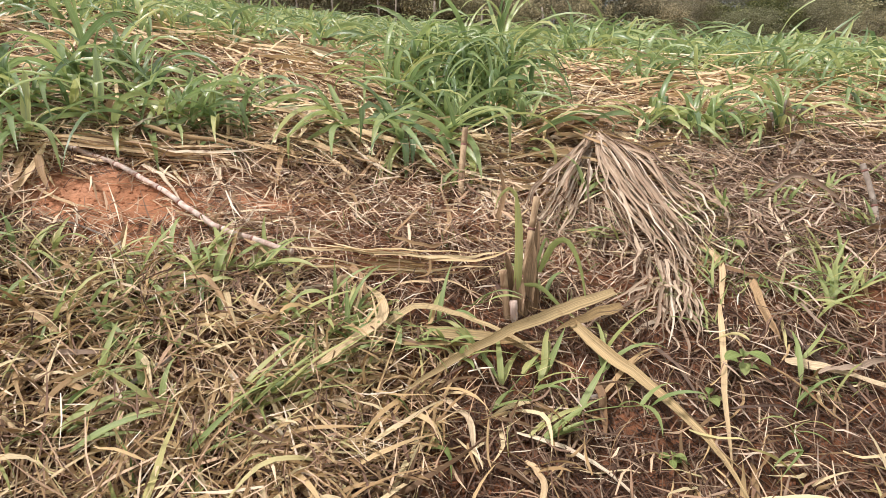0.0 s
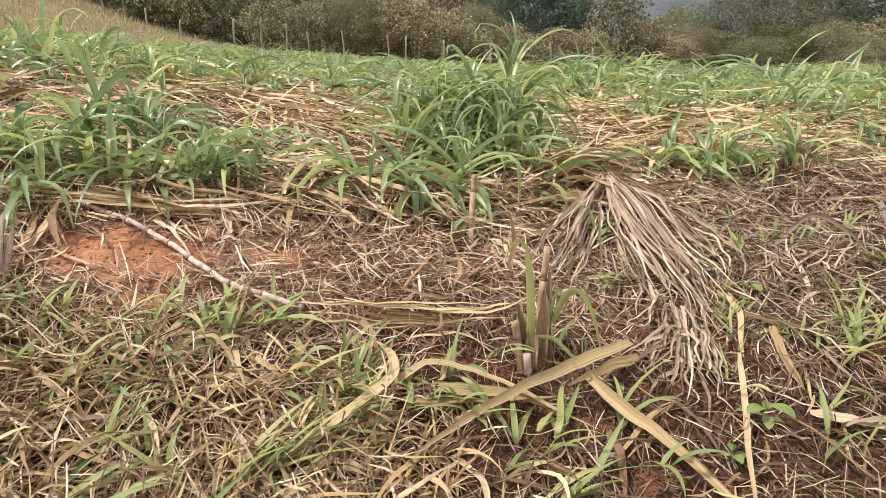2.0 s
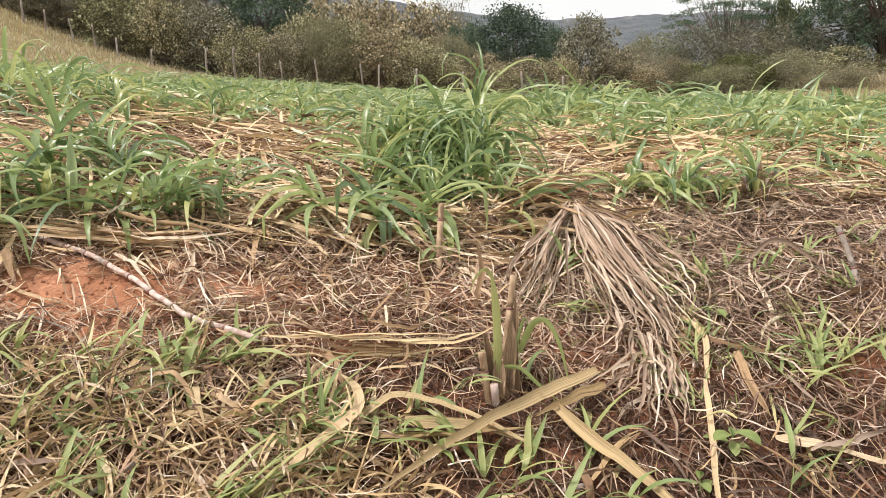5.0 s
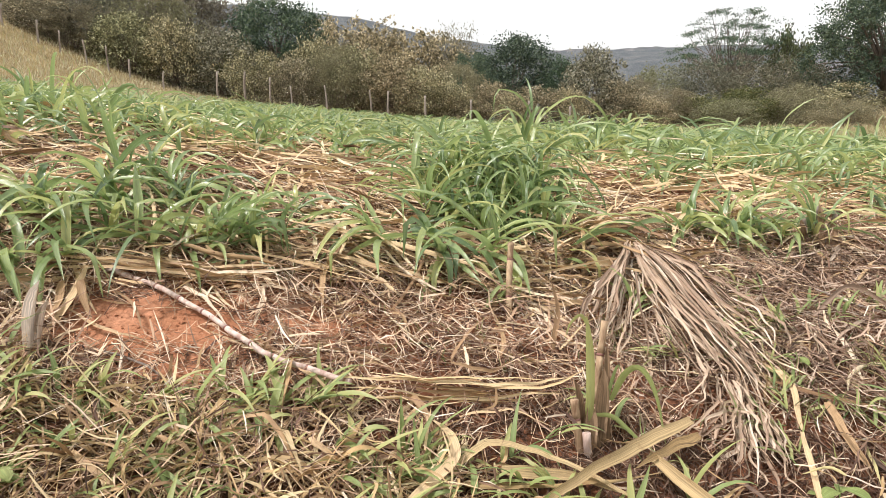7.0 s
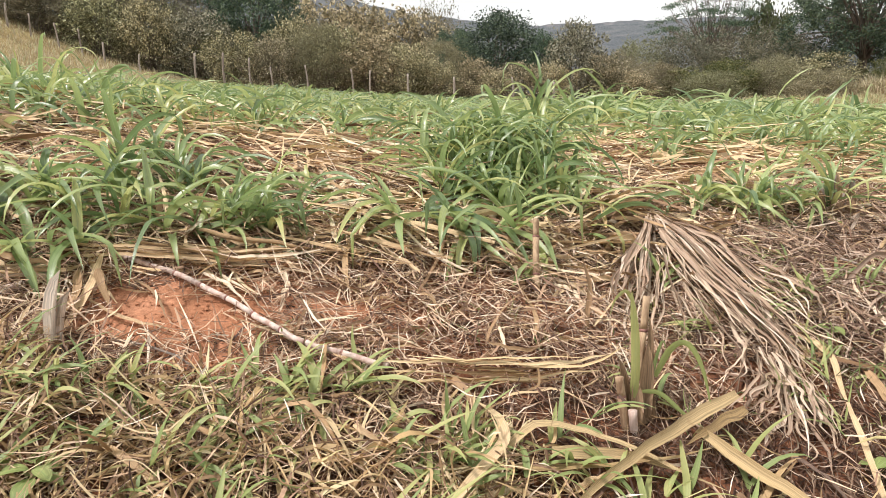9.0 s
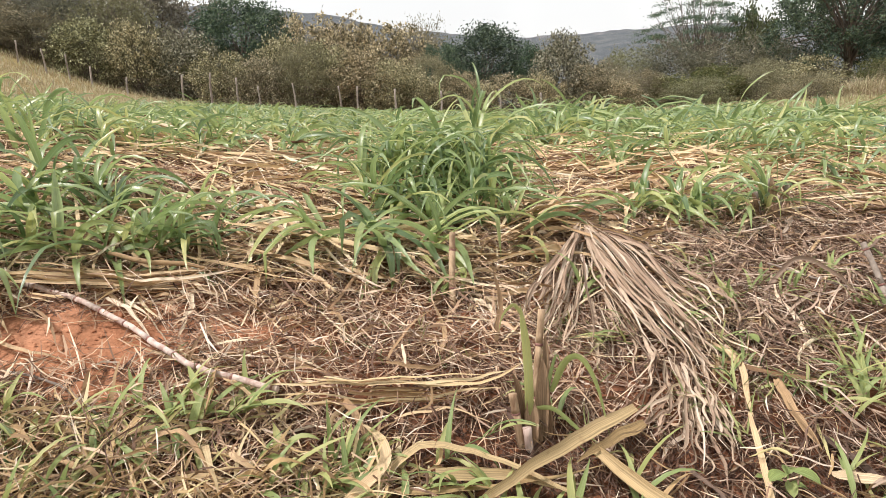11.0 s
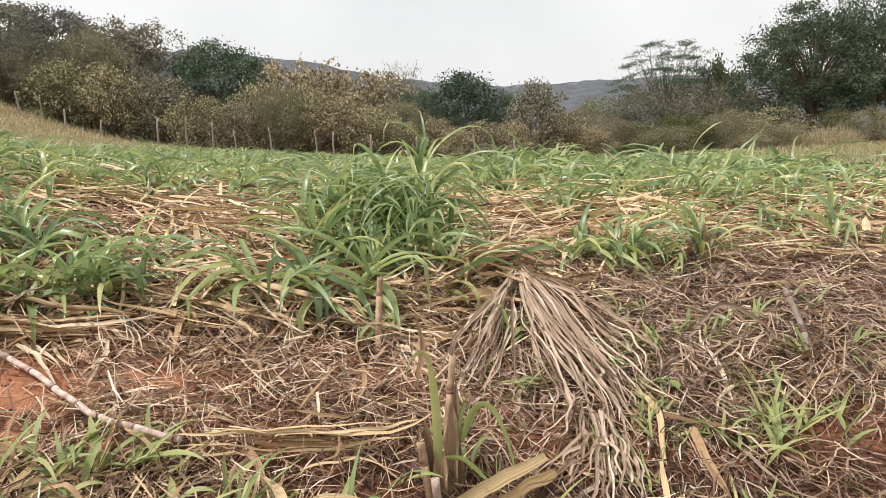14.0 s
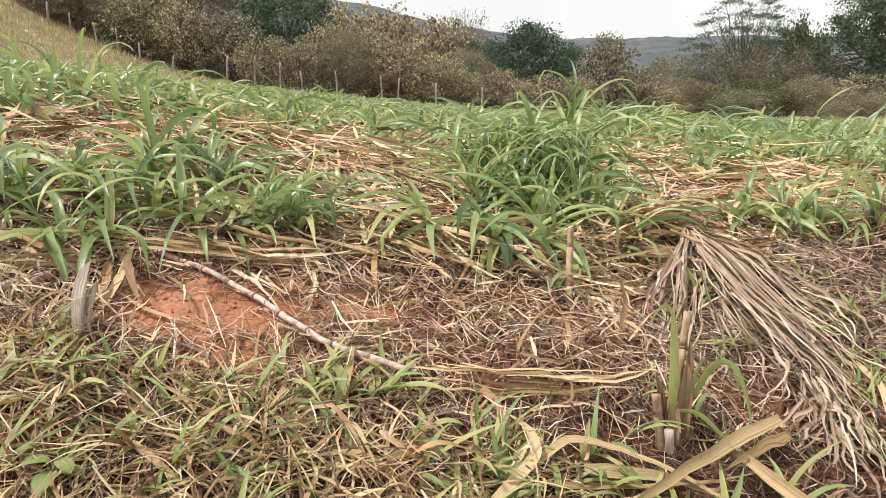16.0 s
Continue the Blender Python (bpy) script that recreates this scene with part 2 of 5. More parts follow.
M_DULLLEAF = blade_mat("dull_dead_leaf", [(0.0, (0.11, 0.07, 0.05)), (0.4, (0.25, 0.17, 0.12)), (0.8, (0.40, 0.30, 0.215)), (1.0, (0.56, 0.45, 0.34))], per="object", rough=0.65, see=0.06, streak=0.4)
# straw darkened in colour to paint the shade between the upper straws
M_GAPSTRAW = blade_mat("rotting_straw", [(0.0, (0.042, 0.021, 0.014)), (0.5, (0.095, 0.047, 0.028)), (1.0, (0.21, 0.115, 0.07))], rough=0.85, see=0.0, streak=0.3)
M_GRASSLEAF = blade_mat("fresh_grass_leaf", [(0.0, (0.22, 0.30, 0.105)), (0.5, (0.35, 0.415, 0.145)), (1.0, (0.52, 0.51, 0.20))], per="object", rough=0.45, spec=0.5, see=0.35, rib=(0.36, 0.42, 0.18), streak=0.2)
M_CANE = bark_mat("cane_rind", (0.38, 0.25, 0.20), (0.74, 0.63, 0.54), 34)
M_NODE = bark_mat("cane_node", (0.16, 0.07, 0.06), (0.36, 0.2, 0.16), 60)
M_STUB = bark_mat("stubble_rind", (0.20, 0.12, 0.07), (0.54, 0.40, 0.25), 40)
M_GREYWOOD = bark_mat("weathered_wood", (0.17, 0.13, 0.10), (0.42, 0.36, 0.30), 30)
M_POST = bark_mat("fence_wood", (0.20, 0.16, 0.13), (0.46, 0.41, 0.35), 12)
M_BARK = bark_mat("bark", (0.09, 0.07, 0.055), (0.25, 0.21, 0.17), 10)
M_WIRE, _nt, _b = node_mat("rusty_wire", 0.5, 0.5)
_b.inputs["Base Color"].default_value, _b.inputs["Metallic"].default_value = (0.16, 0.11, 0.09, 1), 0.7
# pale, olive and fuzzy leaves are lightened and greyed to paint in haze
CROWN = {
    "pale": blade_mat("hazed_pale_leaf", [(0.0, (0.08, 0.078, 0.046)), (0.45, (0.26, 0.235, 0.145)), (0.75, (0.48, 0.43, 0.27)), (1.0, (0.76, 0.70, 0.51))], see=0.25, streak=0.1, vary=True),
    "dark": blade_mat("dark_leaf", [(0.0, (0.035, 0.062, 0.044)), (0.6, (0.08, 0.125, 0.078)), (1.0, (0.17, 0.22, 0.125))], rough=0.45, spec=0.4, see=0.12, streak=0.1, vary=True),
    "olive": blade_mat("olive_leaf", [(0.0, (0.15, 0.138, 0.115)), (0.6, (0.25, 0.228, 0.185)), (1.0, (0.38, 0.345, 0.275))], see=0.15, streak=0.1, vary=True),
    "fuzzy": blade_mat("twiggy_leaf", [(0.0, (0.15, 0.14, 0.095)), (0.6, (0.25, 0.232, 0.145)), (1.0, (0.36, 0.33, 0.21))], see=0.25, streak=0.1, vary=True),
    "light": blade_mat("light_leaf", [(0.0, (0.075, 0.09, 0.036)), (0.6, (0.14, 0.155, 0.062)), (1.0, (0.26, 0.265, 0.11))], see=0.2, streak=0.1, vary=True),
}


def hill_mat():
    m, nt, b = node_mat("hazed_wooded_hill", 0.95, 0.1)
    tc = nt.nodes.new("ShaderNodeTexCoord")
    o = tc.outputs["Object"]
    n = noise_tex(nt, o, 0.11, 8, 0.75)
    rock = noise_tex(nt, o, 0.03, 5, 0.6)
    # distance haze is put into the woodland colour as grey-blue
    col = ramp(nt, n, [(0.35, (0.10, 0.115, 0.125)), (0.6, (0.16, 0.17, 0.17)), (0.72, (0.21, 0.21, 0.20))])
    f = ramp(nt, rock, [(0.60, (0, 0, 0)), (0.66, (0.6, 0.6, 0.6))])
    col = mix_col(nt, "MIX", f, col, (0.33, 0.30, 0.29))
    nt.links.new(col, b.inputs["Base Color"])
    bump(nt, b, n, 1.0, 3.0)
    return m


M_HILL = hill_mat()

# ---------------------------------------------------------------- building tools
rng = np.random.default_rng(11)


def ease(a, b, v):
    t = np.clip((v - a) / (b - a), 0, 1)
    return t * t * (3 - 2 * t)


def lay_of_land(x, y):
    """Height of the ground: a bank that rises to a tilted field, a slope beside it, lower land beyond the fence."""
    x, y = np.asarray(x, float), np.asarray(y, float)
    yc = np.clip(y, 0.2, 5.03)
    xc = 2.3 * np.tanh(x / 2.3)
    z = -0.5645 + 0.4259 * yc - 0.0423 * yc * yc + 0.0446 * xc * xc * (1 - ease(4, 8, y)) + 0.0031 * xc * yc
    xt = np.maximum(np.where(x > 0, 6 * np.tanh(x / 6), x), -25)
    z = z - 0.1001 * xt - 0.2 * ease(8, 33, y)
    z = z + 0.018 * np.clip(-x - 10, 0, 14) ** 2 * ease(10, 25, y)
    return z - 3.0 * ease(36, 70, y) * ease(-14, 6, x)


def ground_z(x, y):
    """The same with its hummocks and clods."""
    x, y = np.asarray(x, float), np.asarray(y, float)
    w = 0.010 * np.sin(5.1 * x + 1.3 * np.sin(3.7 * y)) * np.sin(6.3 * y + 1.1 * np.sin(4.1 * x) + 0.7)
    w = w + 0.005 * np.sin(17.3 * x + 2.0 * np.sin(9 * y)) * np.sin(15.1 * y + 2.0 * np.sin(11 * x))
    w = w + 0.0022 * np.sin(47 * x + 3 * np.sin(21 * y)) * np.sin(43 * y + 3 * np.sin(23 * x))
    return lay_of_land(x, y) + w * (1 - ease(9, 14, np.abs(y))) * (1 - ease(6, 9, np.abs(x)))


def mesh_of(name, verts, faces, material, uvs=None, smooth=True):
    me = bpy.data.meshes.new(name)
    verts = np.asarray(verts, np.float32).reshape(-1, 3)
    faces = np.asarray(faces, np.int32)
    n, k = faces.shape
    me.vertices.add(len(verts))
    me.vertices.foreach_set("co", verts.ravel())
    me.loops.add(n * k)
    me.loops.foreach_set("vertex_index", faces.ravel())
    me.polygons.add(n)
    me.polygons.foreach_set("loop_start", np.arange(0, n * k, k, dtype=np.int32))
    me.polygons.foreach_set("use_smooth", np.full(n, smooth))
    if uvs is not None:
        layer = me.uv_layers.new(name="UVMap")
        layer.data.foreach_set("uv", np.asarray(uvs, np.float32).reshape(-1, 2)[faces.ravel()].ravel())
    me.materials.append(material)
    me.update(calc_edges=True)
    me.validate()
    return me


def part_of(name, mesh, parent, label=""):
    ob = new(name, mesh)
    ob.parent = parent
    return tagged(ob, label)


def thing(name, place, label, category, group=""):
    e = new(name)
    e.empty_display_size = 0.1
    e.location = place
    return tagged(e, label, category, group)


def stuff(name, mesh, label, category):
    return tagged(new(name, mesh), label, category, kind="stuff")


def width_along(kind, s):
    if kind == "leaf":
        return np.minimum(1, 0.6 + 2.6 * s) * np.clip(1 - s ** 2.0, 0, 1) ** 0.9
    if kind == "grass":
        return np.minimum(1, 0.6 + 2 * s) * np.clip(1 - s ** 1.8, 0, 1)
    return np.minimum(1, 0.55 + 4 * s) * np.clip(1.02 - s ** 6, 0.03, 1)


def skin(p, sd, nr, width, fold, kind, cross):
    """Ribbons along the centre lines p (N, S+1, 3) with side and normal vectors: vertices, faces, uvs."""
    n, rows = p.shape[:2]
    s = np.linspace(0, 1, rows)
    w = (np.asarray(width)[:, None] * width_along(kind, s)[None] / 2)[..., None]
    fold = np.broadcast_to(np.asarray(fold, float), (n,))[:, None, None]
    edge = nr * w * fold
    rail = [p - sd * w + edge, p, p + sd * w + edge] if cross == 3 else [p - sd * w, p + sd * w]
    v = np.stack(rail, 2)
    idx = np.arange(n * rows * cross).reshape(n, rows, cross)
    f = np.stack([idx[:, :-1, :-1], idx[:, :-1, 1:], idx[:, 1:, 1:], idx[:, 1:, :-1]], -1).reshape(-1, 4)
    uv = np.stack(np.broadcast_arrays(np.linspace(0, 1, cross)[None, None, :], s[None, :, None] * np.ones((n, 1, 1))), -1)
    return v.reshape(-1, 3), f, uv.reshape(-1, 2)


def blades(base, yaw, elev, length, width, droop, bend=0.0, twist=0.0, fold=0.35, seg=8, kind="leaf", cross=3, kink=0.0, curl=1.7, snap=0.0, snap_at=0.6):
    """Blades that rise from their bases and droop. Angles in radians."""
    base = np.asarray(base, float).reshape(-1, 3)
    n = len(base)
    full = lambda v: np.broadcast_to(np.asarray(v, float), (n,))[:, None]
    s = np.linspace(0, 1, seg + 1)[None]
    e = full(elev) - full(droop) * s ** curl
    e = e - full(snap) * np.clip((s - full(snap_at)) / 0.14, 0, 1)
    y = full(yaw) + full(bend) * s
    if kink:
        e = e + np.cumsum(rng.normal(0, kink, e.shape), 1) * (s > 0)
        y = y + np.cumsum(rng.normal(0, kink, y.shape), 1) * (s > 0)
    e = np.clip(e, -1.45, 1.55)
    d = np.stack([np.cos(e) * np.cos(y), np.cos(e) * np.sin(y), np.sin(e)], -1)
    step = d[:, :-1] * (full(length) / seg)[..., None]
    p = base[:, None] + np.concatenate([np.zeros((n, 1, 3)), np.cumsum(step, 1)], 1)
    side = np.stack([-np.sin(y), np.cos(y), 0 * y], -1)
    nr = np.cross(d, side)
    t = (full(twist) * s)[..., None]
    sd, nr = side * np.cos(t) + nr * np.sin(t), nr * np.cos(t) - side * np.sin(t)
    return skin(p, sd, nr, np.broadcast_to(width, (n,)), fold, kind, cross)


def strewn(x, y, yaw, length, width, bend, lift, wave=0.01, tilt=0.0, roll=0.0, seg=3, kind="strip", cross=2, fold=0.0):
    """Straws that lie on the ground, centred on x, y."""
    x = np.asarray(x, float)
    n = len(x)
    full = lambda v: np.broadcast_to(np.asarray(v, float), (n,))[:, None]
    s = np.linspace(-0.5, 0.5, seg + 1)[None]
    a = full(yaw) + full(bend) * s
    st = np.stack([np.cos(a), np.sin(a)], -1) * (full(length) / seg)[..., None]
    c = np.cumsum(st, 1) - st / 2
    c = c - c.mean(1, keepdims=True)
    q = np.stack([x, np.asarray(y, float)], -1)[:, None] + c
    ph = rng.uniform(0, 6.28, (n, 1))
    z = ground_z(q[..., 0], q[..., 1]) + full(lift) + full(wave) * np.sin(ph + 5 * s) + full(tilt) * s * full(length)
    p = np.concatenate([q, z[..., None]], -1)
    side = np.stack([-np.sin(a), np.cos(a), 0 * a], -1)
    up = np.zeros_like(side)
    up[..., 2] = 1
    r = (full(roll) * (1 + 0.6 * np.sin(ph + 4 * s)))[..., None]
    sd, nr = side * np.cos(r) + up * np.sin(r), up * np.cos(r) - side * np.sin(r)
    return skin(p, sd, nr, np.broadcast_to(width, (n,)), fold, kind, cross)


def along(points, rows):
    """A smooth line through a few points."""
    pts = np.asarray(points, float)
    pts = np.concatenate([2 * pts[:1] - pts[1:2], pts, 2 * pts[-1:] - pts[-2:-1]])
    u = np.linspace(0, len(pts) - 3 - 1e-6, rows)
    k = u.astype(int)
    t = (u - k)[:, None]
    a, b, c, d = pts[k], pts[k + 1], pts[k + 2], pts[k + 3]
    return 0.5 * (2 * b + (c - a) * t + (2 * a - 5 * b + 4 * c - d) * t ** 2 + (3 * b - a - 3 * c + d) * t ** 3)


def draped(points, width, fold=0.35, roll=0.0, kind="strip", rows=17, turn=0.0, crumple=0.5):
    """A leaf along points of x, y and height over the ground."""
    q = along(points, rows)
    size = 0.6 * crumple * min(width, 0.016)
    few = along(np.cumsum(rng.normal(0, size, (6, 3)), 0), rows)
    q[:, :2] += (few - few[0] - np.linspace(0, 1, rows)[:, None] * (few[-1] - few[0]))[:, :2]
    q[:, 2] += np.abs(along(rng.normal(0, size, (7, 1)), rows)[:, 0])
    z = ground_z(q[:, 0], q[:, 1]) + q[:, 2]
    p = np.column_stack([q[:, :2], z])
    d = np.gradient(p, axis=0)
    d /= np.linalg.norm(d, axis=1, keepdims=True)
    side = np.cross((0, 0, 1), d)
    side /= np.linalg.norm(side, axis=1, keepdims=True) + 1e-6
    nr = np.cross(d, side)
    r = (roll + turn * np.linspace(0, 1, rows) + along(np.cumsum(rng.normal(0, 0.5 * crumple, (6, 1)), 0), rows)[:, 0])[:, None]
    sd, nr = side * np.cos(r) + nr * np.sin(r), nr * np.cos(r) - side * np.sin(r)
    return skin(p[None], sd[None], nr[None], np.array([width]), fold, kind, 3)


def tube(points, radii, sides=8, wob=0.0):
    """A tapered, closed tube along points: vertices and quads."""
    p = np.asarray(points, float)
    d = np.gradient(p, axis=0)
    d /= np.linalg.norm(d, axis=1, keepdims=True)
    ref = np.where(np.abs(d[:, 2:3]) > 0.9, [[1.0, 0, 0]], [[0, 0, 1.0]])
    u = np.cross(d, ref)
    u /= np.linalg.norm(u, axis=1, keepdims=True)
    w = np.cross(d, u)
    a = np.linspace(0, 2 * np.pi, sides, endpoint=False)
    r = np.asarray(radii, float)[:, None, None] * (1 + wob * rng.uniform(-1, 1, (len(p), sides, 1)))
    v = p[:, None] + r * (np.cos(a)[None, :, None] * u[:, None] + np.sin(a)[None, :, None] * w[:, None])
    v = np.concatenate([np.broadcast_to(p[:1, None], (1, sides, 3)), v, np.broadcast_to(p[-1:, None], (1, sides, 3))])
    idx = np.arange(len(v) * sides).reshape(len(v), sides)
    nx = np.roll(idx, -1, 1)
    return v.reshape(-1, 3), np.stack([idx[:-1], nx[:-1], nx[1:], idx[1:]], -1).reshape(-1, 4)


def joined(pieces):
    """Several (vertices, faces, uvs) as one."""
    vs, fs, us, k = [], [], [], 0
    for v, f, *u in pieces:
        vs.append(v), fs.append(f + k)
        us.append(u[0] if u else np.zeros((len(v), 2)))
        k += len(v)
    return np.concatenate(vs), np.concatenate(fs), np.concatenate(us)


# ---------------------------------------------------------------- ground
def spread(fine_a, fine_b, step, out_a, out_b, grow=1.14):
    mid = list(np.arange(fine_a, fine_b + step, step))
    lo, s = [], step
    while mid[0] - (sum(lo) if lo else 0) > out_a:
        s *= grow
        lo.append(s)
    hi, s = [], step
    while mid[-1] + (sum(hi) if hi else 0) < out_b:
        s *= grow
        hi.append(s)
    return np.array(list(mid[0] - np.cumsum(lo))[::-1] + mid + list(mid[-1] + np.cumsum(hi)))


gx, gy = spread(-3.2, 3.6, 0.03, -2600, 2600), spread(0.7, 5.0, 0.03, -400, 3000)
GX, GY = np.meshgrid(gx, gy)
gv = np.stack([GX, GY, ground_z(GX, GY)], -1)
gi = np.arange(GX.size).reshape(GX.shape)
gf = np.stack([gi[:-1, :-1], gi[:-1, 1:], gi[1:, 1:], gi[1:, :-1]], -1).reshape(-1, 4)
tagged(new("ground", mesh_of("ground", gv, gf, M_SOIL)), "red earth bank and field with dry turf beyond", "ground", kind="structure")


def hill(name, y0, peaks, depth, label):
    xs, ds = np.linspace(-700, 700, 281), np.linspace(-1, 1, 41)
    X, D = np.meshgrid(xs, ds)
    top = sum(h * np.exp(-np.abs((X - c) / w) ** e) for c, h, w, e in peaks)
    rough = sum(a * np.sin(X / l + 2 * np.sin(X / (2.3 * l) + D * 3)) for a, l in ((1.2, 23.0), (0.6, 9.0), (0.35, 4.1)))
    Z = (top + rough) * np.clip(1 - np.abs(D) ** 1.6, 0, 1) - 6
    Z = Z + 1.0 * np.sin(X / 7 + D * 31) * np.sin(D * 57 + X / 11) * (1 - np.abs(D))
    V = np.stack([X, y0 + D * depth, Z], -1)
    i = np.arange(X.size).reshape(X.shape)
    f = np.stack([i[:-1, :-1], i[:-1, 1:], i[1:, 1:], i[1:, :-1]], -1).reshape(-1, 4)
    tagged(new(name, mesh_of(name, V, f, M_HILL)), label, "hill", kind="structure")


hill("backdrop_hill", 450, [(-245, 34, 222, 4), (150, 44, 900, 4)], 170, "wooded table hill on the horizon, haze painted in grey-blue")
hill("backdrop_valley", 230, [(-260, 22, 150, 2.5), (60, 4, 300, 4)], 110, "scrubby slope behind the bushes, haze painted in grey-blue")

# ---------------------------------------------------------------- shrubs and trees
LEAF = {  # leaves, clumps, leaf size, clump spread, lowest part of the crown
    "pale": (10000, 190, 0.044, 0.095, 0.0), "dark": (19000, 190, 0.034, 0.10, 0.1), "bigdark": (36000, 240, 0.024, 0.075, 0.07), "olive": (13000, 170, 0.038, 0.10, 0.06),
    "fuzzy": (11500, 170, 0.044, 0.13, 0.0), "light": (9000, 100, 0.05, 0.12, 0.05), "feather": (13000, 200, 0.017, 0.03, 0.45),
}


def woody(kind, seed):
    """A shrub or tree of height 1 and width 1: stems, limbs and a crown of leaves in clumps."""
    r = np.random.default_rng(seed)
    count, clumps, size, fuzz, low = LEAF[kind]
    a, u = r.uniform(0, 2 * np.pi, clumps), r.uniform(-0.8, 1, clumps)
    rad = r.uniform(0.2, 1, clumps) ** 0.6
    lump = 1 + 0.16 * np.sin(2 * a + seed) + 0.12 * np.sin(3 * a + 4 * u + 2 * seed)
    ring = np.sqrt(1 - u * u) * rad * lump
    cz = low + (1 - low) * (0.5 + 0.5 * u * rad ** 0.6 * (0.92 + 0.08 * np.sin(2.3 * a + seed)))
    c = np.column_stack([0.5 * ring * np.cos(a), 0.5 * ring * np.sin(a), cz])
    if kind == "feather":
        c[:, 2] = 0.58 + np.round(4 * r.uniform(0, 1, clumps)) / 4 * 0.4 * (1 - 2.2 * (c[:, 0] ** 2 + c[:, 1] ** 2))
    k = r.integers(0, clumps, count)
    sp = fuzz * r.uniform(0.5, 1.1, clumps)[k][:, None]
    p = c[k] + r.normal(0, 1, (count, 3)) * sp * ((0.55, 0.55, 0.4) if kind != "feather" else (1.2, 1.2, 0.3))
    p[:, 2] = np.clip(p[:, 2], 0.01, 1.02)
    d = r.normal(0, 1, (count, 3)) + (p - (0, 0, 0.4)) * 1.2
    d[:, 2] -= 0.25
    d /= np.linalg.norm(d, axis=1, keepdims=True)
    sd = np.cross(d, r.normal(0, 1, (count, 3)))
    sd /= np.linalg.norm(sd, axis=1, keepdims=True)
    ln = size * r.uniform(0.45, 1.0, count)[:, None]
    wd = ln * (0.26 if kind != "fuzzy" else 0.13)
    nr = np.cross(d, sd)
    v = np.stack([p, p + d * ln * 0.5 + sd * wd + nr * wd * 0.4, p + d * ln, p + d * ln * 0.5 - sd * wd + nr * wd * 0.4], 1)
    crown = mesh_of("crown", v.reshape(-1, 3), np.arange(count * 4).reshape(-1, 4), CROWN[{"feather": "dark", "bigdark": "dark"}.get(kind, kind)],
                    np.tile([[0.5, 0], [1, 0.5], [0.5, 1], [0, 0.5]], (count, 1)), smooth=False)
    stems = []
    trunk = kind in ("dark", "bigdark", "olive", "feather", "light")
    roots = [np.array([0.0, 0, 0])] if trunk else [np.array([*r.uniform(-0.09, 0.09, 2), 0]) for _ in range(7)]
    if trunk:
        top = np.array([*r.uniform(-0.05, 0.05, 2), 0.42])
        stems.append(tube(along([roots[0], top * (0.3, 0.6, 0.5), top], 7), np.linspace(0.034, 0.018, 7), 8, 0.08))
    for n, g in enumerate(c[r.permutation(clumps)[: {"feather": 150, "bigdark": 80}.get(kind, 46 if trunk else 40)]]):
        o = top * (1, 1, r.uniform(0.5, 1)) if trunk else roots[n % 7]
        mid = (o + g) / 2 + r.uniform(-0.04, 0.04, 3) + (0, 0, 0.03)
        stems.append(tube(along([o, mid, g], 6), np.linspace({"feather": 0.005}.get(kind, 0.011 if trunk else 0.006), 0.001, 6), 4))
    v, f, _ = joined(stems)
    return crown, mesh_of("trunk" if trunk else "stem", v, f, M_BARK)


WORDS = {"pale": ("shrub with pale drying leaves by the fence, haze in its colour", "shrub"), "dark": ("broad tree with dense dark green leaves", "tree"),
         "bigdark": ("large spreading tree with dark green leaves and pale limbs", "tree"),
         "olive": ("tall dull olive tree on the slope", "tree"), "fuzzy": ("twiggy brown-olive shrub nearly bare of leaves", "shrub"),
         "light": ("yellow-green leafy shrub below the taller trees", "shrub"), "feather": ("flat-topped tree with thin feathery foliage", "tree")}
PROTO = {k: [woody(k, 40 + 7 * n + 100 * i) for i in range(m)] for n, (k, m) in enumerate((("pale", 4), ("dark", 3), ("olive", 2), ("fuzzy", 4), ("light", 2), ("feather", 1), ("bigdark", 2)))}


STRETCH = {"fuzzy": 1.3, "pale": 1.12, "feather": 1.0}


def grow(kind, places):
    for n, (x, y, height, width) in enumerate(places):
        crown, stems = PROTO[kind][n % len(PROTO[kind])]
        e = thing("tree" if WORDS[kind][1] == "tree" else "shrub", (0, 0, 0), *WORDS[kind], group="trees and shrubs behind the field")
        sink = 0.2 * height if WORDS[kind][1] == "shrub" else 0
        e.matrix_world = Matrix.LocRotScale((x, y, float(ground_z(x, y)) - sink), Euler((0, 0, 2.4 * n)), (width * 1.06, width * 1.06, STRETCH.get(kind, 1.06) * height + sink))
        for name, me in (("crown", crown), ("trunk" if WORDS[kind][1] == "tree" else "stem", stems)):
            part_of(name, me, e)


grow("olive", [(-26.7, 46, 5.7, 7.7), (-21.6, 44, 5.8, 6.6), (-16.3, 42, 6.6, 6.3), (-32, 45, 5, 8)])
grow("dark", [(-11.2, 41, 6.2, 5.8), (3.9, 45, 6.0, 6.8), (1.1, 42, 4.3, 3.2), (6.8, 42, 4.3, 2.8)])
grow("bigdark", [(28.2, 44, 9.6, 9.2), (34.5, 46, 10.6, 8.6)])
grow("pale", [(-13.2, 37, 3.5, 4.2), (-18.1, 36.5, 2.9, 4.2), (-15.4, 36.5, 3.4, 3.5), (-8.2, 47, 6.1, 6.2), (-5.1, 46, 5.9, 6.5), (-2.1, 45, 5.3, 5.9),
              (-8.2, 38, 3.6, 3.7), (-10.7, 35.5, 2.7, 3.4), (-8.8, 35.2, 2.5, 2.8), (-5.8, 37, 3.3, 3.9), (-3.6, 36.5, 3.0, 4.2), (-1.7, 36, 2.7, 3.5)])
